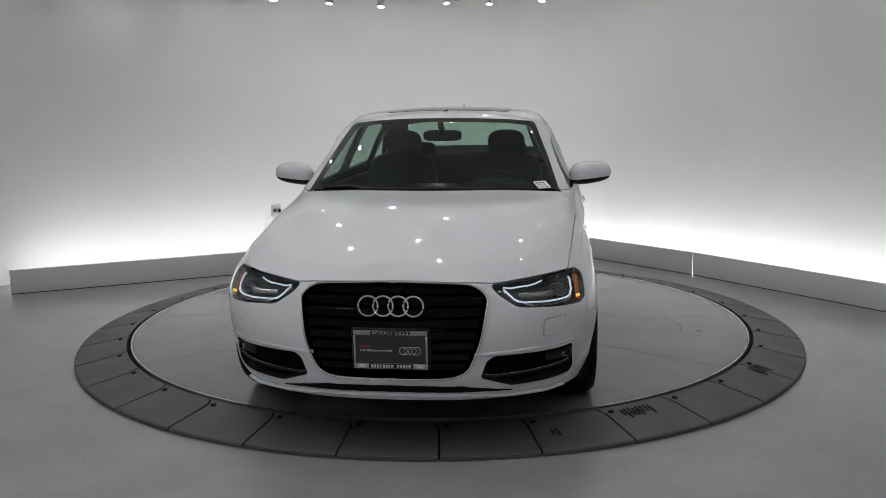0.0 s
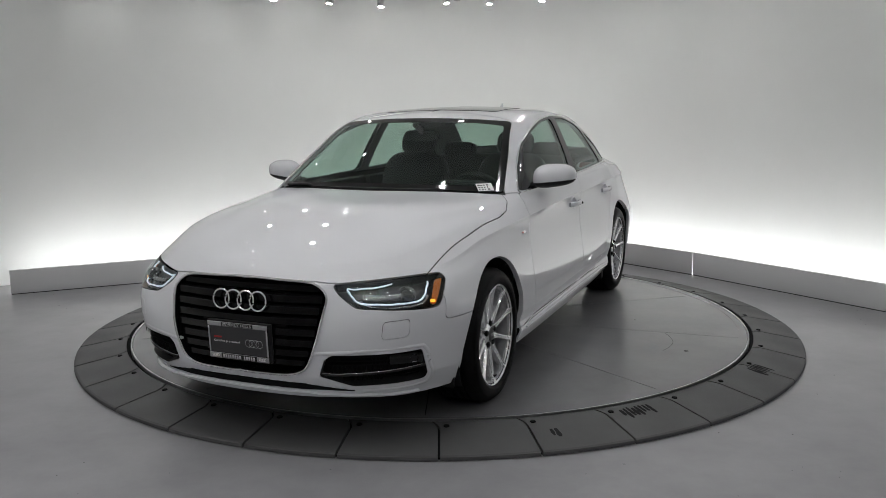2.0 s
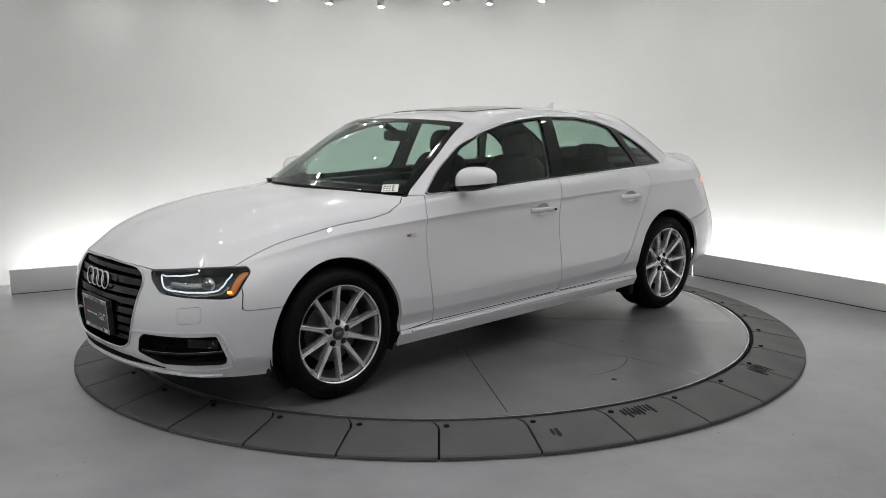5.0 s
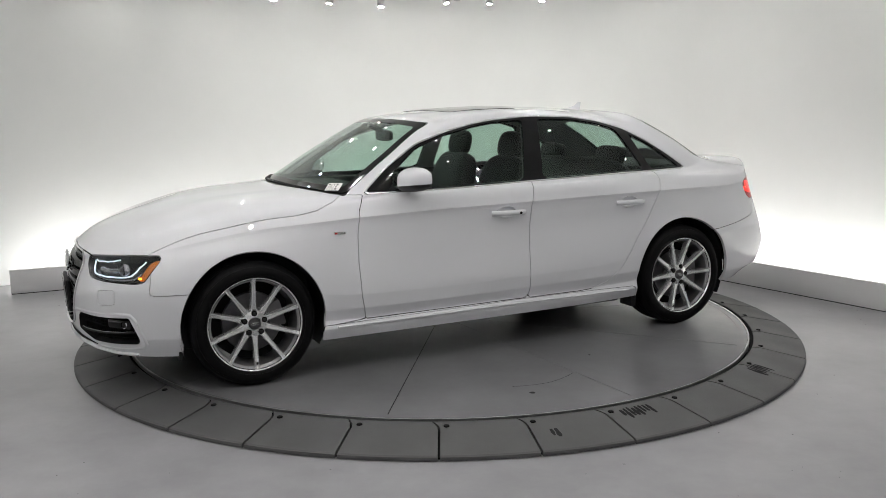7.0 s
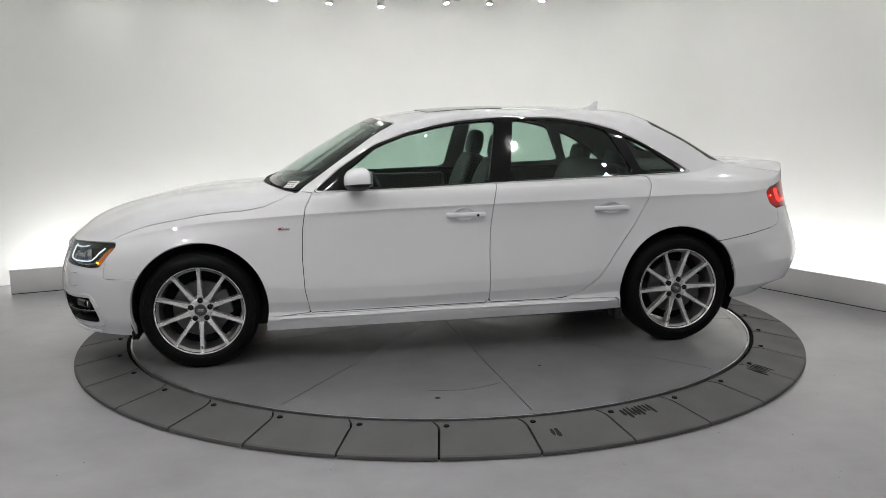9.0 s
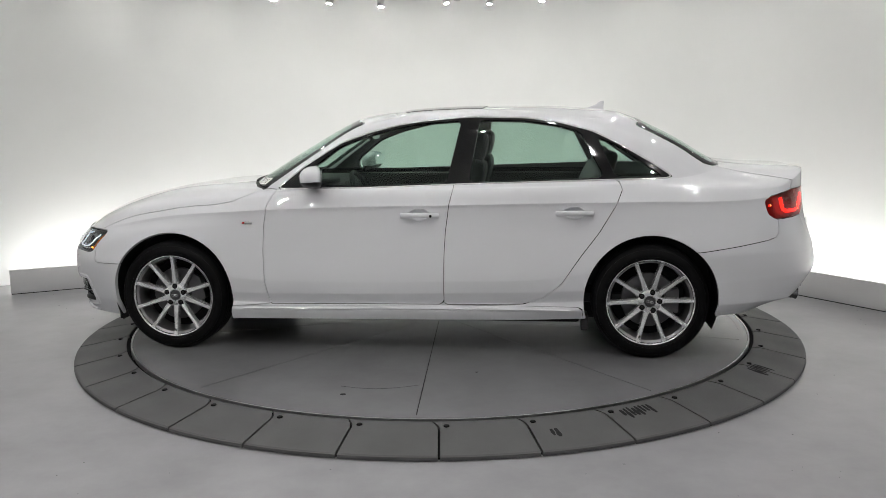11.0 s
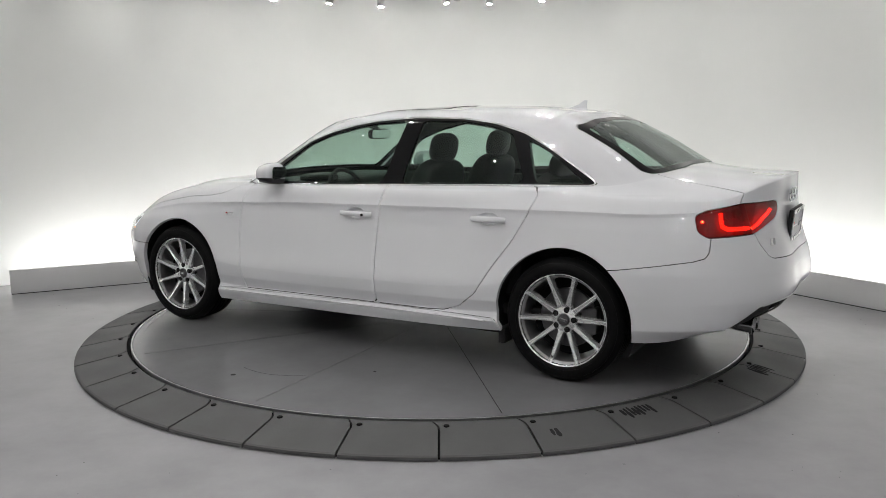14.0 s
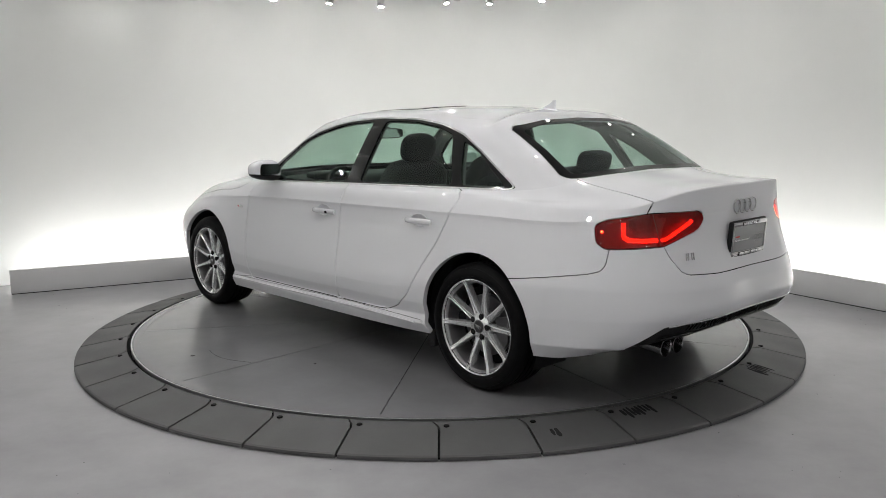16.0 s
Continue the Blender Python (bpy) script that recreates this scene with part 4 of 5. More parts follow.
# wheel housings: half drums open to the outside
for x in (-1.404, 1.404):
    for s in (1, -1):
        bm = bmesh.new()
        rings = []
        for y in (.832, .78, .58):
            rings.append([bm.verts.new((x + .385 * math.cos(a), s * y, .335 + .385 * math.sin(a))) for a in np.linspace(-.45, math.pi + .45, 36)])
        for a, b in zip(rings, rings[1:]):
            for i in range(35):
                bm.faces.new((a[i], a[i + 1], b[i + 1], b[i]))
        bm.faces.new(rings[-1])
        bmesh.ops.recalc_face_normals(bm, faces=bm.faces[:])
        part("wheel_housing", bm, BLACK_PLASTIC, car, "black wheel-arch liner")
# underside between the wheels
bm = bmesh.new()
box(bm, -1.02, 1.02, -.72, .72, .165, .26, .02)
part("underbody", bm, BLACK_PLASTIC, car, "black underbody panels")
bm = bmesh.new()
box(bm, 1.03, 1.98, -.55, .55, .21, .26, .02)
part("underbody", bm, BLACK_PLASTIC, car)
bm = bmesh.new()
box(bm, -2.05, -1.03, -.55, .55, .26, .31, .02)
part("underbody", bm, BLACK_PLASTIC, car)
for s in (1, -1):      # small air guides before the front and rear wheels
    bm = bmesh.new()
    box(bm, 1.765, 1.785, s * .755 - .05, s * .755 + .05, .165, .25, .006)
    part("air_guide", bm, BLACK_PLASTIC, car)
    bm = bmesh.new()
    box(bm, -1.06, -1.02, s * .78 - .06, s * .78 + .06, .15, .24, .006)
    part("air_guide", bm, BLACK_PLASTIC, car)

# ---------------- lamps, grille, trim ----------------
DRL = glow("daylight_led", (0.74, 0.86, 1.0), 0.75)
AMBER = glow("amber_marker", (1.0, 0.42, 0.03), 2.6)
AMBER_OFF = mat("amber_reflector", (0.55, 0.16, 0.01), 0.25, coat=0.5)
TAIL_GLOW = glow("tail_led", (1.0, 0.18, 0.05), 4.6)
TAIL_DARK = mat("tail_lamp_inside", (0.2, 0.012, 0.012), 0.3, coat=0.3)
LAMP_DARK = mat("lamp_inside", (0.012, 0.012, 0.013), 0.3)
SILVER_IN = mat("lamp_reflector", (0.42, 0.42, 0.44), 0.22, metal=0.9)
LENS = mat("projector_lens", (0.02, 0.02, 0.025), 0.03, coat=1.0)
PLATE_GREY = mat("silver_plate_insert", (0.22, 0.22, 0.23), 0.35, metal=0.3)
PLATE = mat("dark_plate_insert", (0.035, 0.035, 0.037), 0.35)
WHITE_PRINT = mat("white_print", (0.75, 0.75, 0.75), 0.5)
RED_PRINT = mat("red_print", (0.45, 0.02, 0.02), 0.5)
PAPER = mat("white_paper", (0.8, 0.8, 0.78), 0.6)
MIRROR = mat("mirror_glass", (0.85, 0.87, 0.87), 0.02, metal=1.0)


def flip_bm(bm):
    bmesh.ops.scale(bm, vec=(1, -1, 1), verts=bm.verts[:])
    bmesh.ops.reverse_faces(bm, faces=bm.faces[:])
    return bm


def skin_tube(bm, how, pts, out, r, n=8, flat_=1.0, steps=8, side=1):
    path = spline(pts, steps) if len(pts) > 2 else spline([pts[0], ((pts[0][0] + pts[1][0]) / 2, (pts[0][1] + pts[1][1]) / 2), pts[1]], steps)
    P = [on_skin(how, a, b, out)[0] for a, b in path]
    for _ in range(2):
        P = [P[0]] + [(P[i - 1] + P[i] * 2 + P[i + 1]) / 4 for i in range(1, len(P) - 1)] + [P[-1]]
    tube(bm, [(p.x, p.y * side, p.z) for p in P], r, n, False, flat_)
    return bm


def push(s, d):
    return Sheet(s.v - s.n * d, s.n, s.f)


def build_lamps():
    for side in (1, -1):
        hs = head_sheet if side > 0 else mirrored(head_sheet)
        lamp = sheet_part("headlight", [hs], CLEAR, car, "clear headlight with a lit white LED line", .0)
        lamp.visible_shadow = False
        # tub: dark side walls and back
        sheet_part("lamp_tub", [hs], LAMP_DARK, lamp, "dark lamp housing", .055, lift=-.003)
        # the tub's front is open: replace it by the set-back floor
        o = lamp.children[-1]
        k = len(hs.v)
        back = hs.v - hs.n * .05
        me = bpy.data.meshes.new("lamp_tub")
        verts = [tuple(p) for p in back] + [tuple(p) for p in hs.v - hs.n * .001]
        faces = [list(f) for f in hs.f] + [[i, j, j + k, i + k] for i, j in hs.rims()]
        me.from_pydata(verts, [], faces)
        me.materials.append(LAMP_DARK)
        o.data = me
        bm = bmesh.new()
        skin_tube(bm, "front_corner", [(-1.668, .672), (-1.655, .645), (-1.625, .619), (-1.55, .612), (-1.40, .611), (-1.27, .614), (-1.215, .632), (-1.165, .692)], -.02, .0038, 8, side=side)
        part("light_line", bm, DRL, lamp, "glowing white daylight LED line")
        bm = bmesh.new()
        skin_tube(bm, "front_corner", [(-1.66, .675), (-1.56, .679), (-1.46, .688), (-1.40, .695)], -.02, .0034, 8, side=side)
        part("light_line", bm, DRL, lamp, "glowing white daylight LED line")
        bm = bmesh.new()
        skin_tube(bm, "front_corner", [(-1.60, .658), (-1.52, .654), (-1.42, .656), (-1.30, .660)], -.045, .012, 8, 1.2, side=side)
        part("reflector_blade", bm, SILVER_IN, lamp)
        bm = bmesh.new()
        skin_tube(bm, "front_corner", [(-1.63, .632), (-1.55, .600), (-1.40, .594), (-1.24, .600), (-1.17, .635)], -.04, .009, 8, .8, side=side)
        part("reflector_tray", bm, SILVER_IN, lamp)
        # projector
        p, n = on_skin("front_corner", -1.305, .668, -.05)
        p.y *= side
        d = Vector((1, .12 * side, 0)).normalized()
        m = Matrix.Translation(p) @ d.to_track_quat("Y", "Z").to_matrix().to_4x4()
        bm = bmesh.new()
        lathe(bm, [(.037, .0), (.040, .016), (.037, .022), (.033, .018)], 32)
        part("projector_ring", bm, SILVER_IN, lamp, m=m)
        bm = bmesh.new()
        lathe(bm, [(.034, .012), (.031, .026), (.023, .035), (.012, .040), (.001, .0415)], 32)
        part("projector_lens", bm, LENS, lamp, "round dark projector lens", m=m)
        # amber corner
        amb, _ = take(hs, lambda v: np.maximum(poly_d(np.stack([v[:, 1] * side - v[:, 0], v[:, 2]], 1), np.array([(-1.175, .592), (-1.135, .592), (-1.058, .696), (-1.115, .696)])), 1.2 - v[:, 0]), 0)
        sheet_part("amber_reflector", [push(amb, .02)], AMBER_OFF, lamp, "amber side reflector", .004)
        p, n = on_skin("front_corner", -1.168, .606, -.012)
        bm = bmesh.new()
        box(bm, -.011, .011, -.003, .003, -.006, .006, .002)
        part("marker_bulb", bm, AMBER, lamp, "lit amber marker lamp", m=Matrix.Translation((p.x, p.y * side, p.z)) @ pose(0, 0, 0, 0, 0, -48 * side))
        # tail lamp: two lenses, split at the boot gap
        ts = tail_sheet if side > 0 else mirrored(tail_sheet)
        cut = lambda v: np.interp(v[:, 2], [.78, .95], [-1.715, -1.655]) - (v[:, 1] * side + v[:, 0])
        outer, inner_ = take(ts, cut, .0022)
        for s_, nm in ((outer, "outer"), (inner_, "inner")):
            tl = sheet_part("tail_light", [s_], RED_LENS, car if nm == "outer" else boot, "red tail light with a lit LED band", .0)
            tl.visible_shadow = False
            me = bpy.data.meshes.new("lamp_tub")
            k = len(s_.v)
            me.from_pydata([tuple(p) for p in s_.v - s_.n * .035] + [tuple(p) for p in s_.v - s_.n * .001], [], [list(f) for f in s_.f] + [[i, j, j + k, i + k] for i, j in s_.rims()])
            me.materials.append(TAIL_DARK)
            o = new("lamp_tub", me)
            o.parent = tl
            bm = bmesh.new()
            if nm == "outer":
                skin_tube(bm, "rear_corner", [(-1.475, .903), (-1.47, .87), (-1.478, .845), (-1.51, .829), (-1.58, .826), (-1.685, .826)], -.012, .0095, 8, side=side)
            else:
                skin_tube(bm, "rear_corner", [(-1.725, .826), (-1.76, .832), (-1.86, .872), (-1.935, .905)], -.012, .0085, 8, side=side)
            part("light_band", bm, TAIL_GLOW, tl, "glowing red LED band")
            if nm == "outer":
                for k in range(6):
                    bm = bmesh.new()
                    a = -1.50 - k * .028
                    skin_tube(bm, "rear_corner", [(a, .905), (a - .012, .88), (a - .03, .862)], -.02, .004, 6, side=side)
                    part("lamp_rib", bm, TAIL_DARK, tl)
                p, n = on_skin("rear_corner", -1.345, .862, -.006)
                bm = bmesh.new()
                bmesh.ops.create_uvsphere(bm, u_segments=12, v_segments=8, radius=.008)
                part("marker_bulb", bm, TAIL_GLOW, tl, m=Matrix.Translation((p.x, p.y * side, p.z)))


def rings_mesh(bm, r, gap, th):
    for k in range(4):
        tube(bm, [((k - 1.5) * gap + r * math.cos(t), 0, r * math.sin(t)) for t in np.linspace(0, 2 * math.pi, 33)[:-1]], th, 8, True, .8)


def words(name, text, size, material, parent, m, width=0.0):
    c = bpy.data.curves.new(name, "FONT")
    c.body, c.size, c.extrude, c.align_x, c.align_y = text, size, .0004, "CENTER", "CENTER"
    o = new(name, c)
    me = bpy.data.meshes.new_from_object(o.evaluated_get(bpy.context.evaluated_depsgraph_get()))
    bpy.data.objects.remove(o)
    if width:
        w = max(v.co.x for v in me.vertices) - min(v.co.x for v in me.vertices)
        for v in me.vertices:
            v.co.x *= width / w
    me.materials.append(material)
    o = new(name, me)
    o.parent = parent
    o.matrix_basis = m
    return o


def build_plate(parent, m, insert):
    """A plate in a chrome holder; local x across, z up, the face towards -y."""
    holder = bmesh.new()
    box(holder, -.165, .165, .002, .022, -.088, .088, .008)
    h = part("plate_holder", holder, BLACK_PLASTIC, parent, "black plastic plate holder", m=m)
    bm = bmesh.new()
    prism(bm, round_poly([(-.150, -.078), (.150, -.078), (.150, .078), (-.150, .078)], .01), .003, pose(0, .001, 0, 90, 0, 0))
    part("plate_insert", bm, insert, h, "plain dealer plate insert")
    for nm, b in (("top", (-.156, .156, .062, .084)), ("bottom", (-.156, .156, -.084, -.058)), ("l", (-.156, -.146, -.0575, .0615)), ("r", (.146, .156, -.0575, .0615))):
        bm = bmesh.new()
        box(bm, b[0], b[1], -.007, .001, b[2], b[3], .003)
        part("frame_bar", bm, FRAME_CHROME, h, "polished chrome plate frame bar")
    for z, w, hh in ((.073, .165, .017), (-.071, .185, .021)):
        bm = bmesh.new()
        box(bm, -w / 2, w / 2, -.0082, -.0066, z - hh / 2, z + hh / 2, .001)
        part("dark_field", bm, BLACK_GLOSS, h)
    words("lettering", "BEVERLY HILLS", .018, SATIN, h, pose(0, -.0086, .073) @ pose(0, 0, 0, 90, 0, 0), .15)
    for i, w in enumerate((.012, .01, .011, .009, .012, .011, .01, .012, .0, .01, .012, .011, .01, .012)):     # maker's name as plain bars
        if w:
            bm = bmesh.new()
            box(bm, -.083 + i * .0121, -.083 + i * .0121 + w * .8, -.0092, -.0080, -.0785, -.0640, .0006)
            part("name_bar", bm, SATIN, h)
    for x in (-.122, .122):
        bm = bmesh.new()
        rings_mesh(bm, .0055, .008, .0009)
        part("ring_emblem", bm, WHITE_PRINT, h, m=pose(x, -.0078, -.071))
    words("lettering", "Certified pre-owned", .0135, WHITE_PRINT, h, pose(-.062, -.0024, -.005) @ pose(0, 0, 0, 90, 0, 0), .135)
    bm = bmesh.new()
    box(bm, -.128, -.088, -.0028, -.0018, .009, .016)
    part("red_mark", bm, RED_PRINT, h)
    bm = bmesh.new()
    rings_mesh(bm, .0165, .0185, .0018)
    part("ring_emblem", bm, SATIN, h, m=pose(.082, -.004, -.004))
    return h


def build_front():
    # grille: bowl, slats, chrome frame, rings
    g = whole("grille", push(grille_sheet, .085), DARK, car, "black slatted front grille with a chrome surround", 0)
    bm = bmesh.new()
    for s in (grille_sheet, mirrored(grille_sheet)):
        vs = [(bm.verts.new(tuple(s.v[i])), bm.verts.new(tuple(s.v[i] - s.n[i] * .085))) for i in range(len(s.v))]
        for i, j in s.rims():
            if abs(s.v[i][1]) > 2e-4 or abs(s.v[j][1]) > 2e-4:
                bm.faces.new((vs[i][0], vs[j][0], vs[j][1], vs[i][1]))
    bmesh.ops.delete(bm, geom=[v for v in bm.verts if not v.link_faces], context="VERTS")
    part("grille_wall", bm, BLACK_GLOSS, g)
    strip("grille_surround", grille_sheet, SURROUND, g, .011, .009, sides=(1, -1), lift=.003, label="polished chrome grille surround")
    for z, t in ((.652, .03), (.606, .034), (.560, .034), (.514, .034), (.468, .034), (.422, .034), (.378, .032), (.338, .028)):
        w = np.interp(z + .012, [.30, .325, .45, .64, .692], [.25, .305, .362, .390, .330]) - .012
        bm = bmesh.new()
        ys = np.linspace(-w, w, 25)
        rows = []
        for y in ys:
            p, n = on_skin("end", float(y), z, -.014)
            rows.append([bm.verts.new((p.x + a, y, z + b)) for a, b in ((-.006, -.002), (0, .002), (-.004, t - .004), (-.010, t), (-.05, t), (-.05, -.002))])
        for a, b in zip(rows, rows[1:]):
            for j in range(6):
                bm.faces.new((a[j], a[(j + 1) % 6], b[(j + 1) % 6], b[j]))
        bmesh.ops.recalc_face_normals(bm, faces=bm.faces[:])
        part("slat", bm, SLAT_BLACK, g)
    bm = bmesh.new()
    box(bm, 2.185, 2.228, -.22, .22, .365, .545, .006)
    part("centre_panel", bm, SLAT_BLACK, g, "gloss black centre panel")
    bm = bmesh.new()
    rings_mesh(bm, .0415, .0635, .0062)
    part("ring_emblem", bm, CHROME, g, "four linked chrome rings", m=pose(2.247, 0, .609, -8, 0, 90))
    build_plate(front_bumper, pose(2.268, 0, .430, 0, 0, 90) @ pose(0, 0, 0, 3, 0, 0), PLATE)
    for side in (1, -1):
        vs = vent_sheet if side > 0 else mirrored(vent_sheet)
        v = sheet_part("air_vent", [push(vs, .05)], DARK, front_bumper, "black honeycomb air vent with fog lamp", 0)
        bm = bmesh.new()
        vv = [(bm.verts.new(tuple(vs.v[i])), bm.verts.new(tuple(vs.v[i] - vs.n[i] * .06))) for i in range(len(vs.v))]
        for i, j in vs.rims():
            bm.faces.new((vv[i][0], vv[j][0], vv[j][1], vv[i][1]))
        bmesh.ops.delete(bm, geom=[q for q in bm.verts if not q.link_faces], context="VERTS")
        part("vent_wall", bm, BLACK_PLASTIC, v)
        bm = bmesh.new()
        skin_tube(bm, "front_corner", [(-1.90, .398), (-1.80, .404), (-1.6, .414), (-1.30, .424), (-1.235, .414), (-1.198, .36), (-1.175, .285), (-1.195, .243), (-1.35, .232), (-1.6, .226)], -.0075, .012, 12, steps=5, side=side)
        part("vent_surround", bm, PAINT, v, "raised white vent surround")
        # honeycomb bars, crossing slanted rows
        for k in range(26):
            a = -1.82 + k * .0235
            for sl in (.03, -.03):
                bm = bmesh.new()
                pts = [(a + sl * (z - .26) / .14, z) for z in (.262, .30, .34, .392)]
                pts = [p for p in pts if poly_d(np.array([p]), np.array(VENT))[0] < -.006]
                if len(pts) > 1:
                    skin_tube(bm, "front_corner", pts, -.03, .0032, 5, steps=2, side=side)
                    part("vent_bar", bm, DARK, v)
                else:
                    bm.free()
        for z in (.275, .34, .358, .376):
            bm = bmesh.new()
            pts = [(a, z) for a in np.linspace(-1.80, -1.24, 8) if poly_d(np.array([(a, z)]), np.array(VENT))[0] < -.006]
            skin_tube(bm, "front_corner", pts, -.028, .0035, 5, steps=2, side=side)
            part("vent_bar", bm, DARK, v)
        bm = bmesh.new()
        skin_tube(bm, "front_corner", [(-1.84, .302), (-1.74, .300), (-1.55, .307), (-1.38, .315), (-1.222, .322)], -.012, .007, 8, .6, side=side)
        part("vent_blade", bm, BLACK_PLASTIC, v, "black splitter blade")
        bm = bmesh.new()
        skin_tube(bm, "front_corner", [(-1.84, .310), (-1.74, .308), (-1.55, .315), (-1.38, .323), (-1.222, .330)], -.009, .0012, 6, side=side)
        part("chrome_line", bm, SATIN, v)
        # fog lamp
        p, n = on_skin("front_corner", -1.345, .362, -.028)
        p.y *= side
        bm = bmesh.new()
        box(bm, -.075, .075, -.02, .012, -.024, .024, .010)
        f = part("fog_lamp", bm, BLACK_GLOSS, v, m=Matrix.Translation(p) @ pose(0, 0, 0, 0, 0, 130 if side > 0 else 50))
        bm = bmesh.new()
        lathe(bm, [(.017, -.024), (.019, -.020), (.016, -.0195), (.008, -.0185), (.001, -.018)], 20, "y", (.035 if side > 0 else -.035, 0, 0))
        part("fog_reflector", bm, CHROME, f)


def build_rear():
    # lower valance with slanted fins, chrome line, exhaust pipes
    v = whole("rear_valance", valance_sheet, BLACK_PLASTIC, rear_bumper, "black diffuser with slanted fins", .02, lift=-.012)
    for k in range(44):
        y = -.50 + k * .0225
        bm = bmesh.new()
        P = [on_skin("tail", y + s, z, -.006)[0] for s, z in ((.008, .452), (0, .43), (-.010, .405))]
        tube(bm, P, .0036, 5)
        part("fin", bm, BLACK_GLOSS, v)
    for z, w in ((.462, .58), (.398, .58)):
        bm = bmesh.new()
        P = [on_skin("tail", float(y), z - .02 * (abs(y) / w) ** 3, -.002)[0] for y in np.linspace(-w, w, 41)]
        tube(bm, P, .0045, 6)
        part("valance_line", bm, BLACK_GLOSS if z < .45 else SATIN, v)
    for y in (.425, .525):
        bm = bmesh.new()
        rr = lathe(bm, [(.034, .18), (.040, .01), (.044, .0), (.0445, -.004), (.042, -.006), (.039, 0), (.036, .10), (.001, .11)], 32, "x")
        part("exhaust_pipe", bm, PIPE, rear_bumper, "polished round exhaust pipe", m=pose(-2.285, y, .330, 0, -4, 0))
    # plate recess frame, emblem and model badge
    build_plate(boot, pose(-2.388, 0.0, .792, 0, 0, -90) @ pose(0, 0, 0, 5, 0, 0), PLATE_GREY)
    bm = bmesh.new()
    rings_mesh(bm, .032, .049, .0052)
    p, n = on_skin("tail", 0.0, .945, .016)
    part("ring_emblem", bm, CHROME, boot, "four linked chrome rings", m=Matrix.Translation(p) @ pose(0, 0, 0, 0, 0, -90))
    bm = bmesh.new()     # model badge as plain bars
    p, n = on_skin("tail", .44, .748, .004)
    for dx in (-.022, -.010, .012, .024):
        tube(bm, [(-.003, dx, -.016), (0.001, dx + (.004 if dx < 0 else 0), .016)], .0032, 6)
    part("model_badge", bm, CHROME, boot, "small chrome model badge", m=Matrix.Translation(p) @ pose(0, 0, 0, 0, 0, -14))
    # roof antenna fin
    bm = bmesh.new()
    rows = []
    for z, x0, x1, w in ((0, -.075, .085, .026), (.008, -.068, .075, .022), (.013, -.058, .040, .012), (.036, -.056, -.008, .008), (.062, -.058, -.036, .005)):
        rows.append([bm.verts.new(((x0 + x1) / 2 + (x1 - x0) / 2 * math.cos(a), w * math.sin(a), z)) for a in np.linspace(0, 2 * math.pi, 21)[:-1]])
    for a, b in zip(rows, rows[1:]):
        for i in range(20):
            bm.faces.new((a[i], a[(i + 1) % 20], b[(i + 1) % 20], b[i]))
    bm.faces.new(rows[-1])
    bmesh.ops.recalc_face_normals(bm, faces=bm.faces[:])
    part("antenna_fin", bm, PAINT, car, "white shark-fin roof antenna", m=pose(-1.125, 0, 1.402, 0, -5, 0))


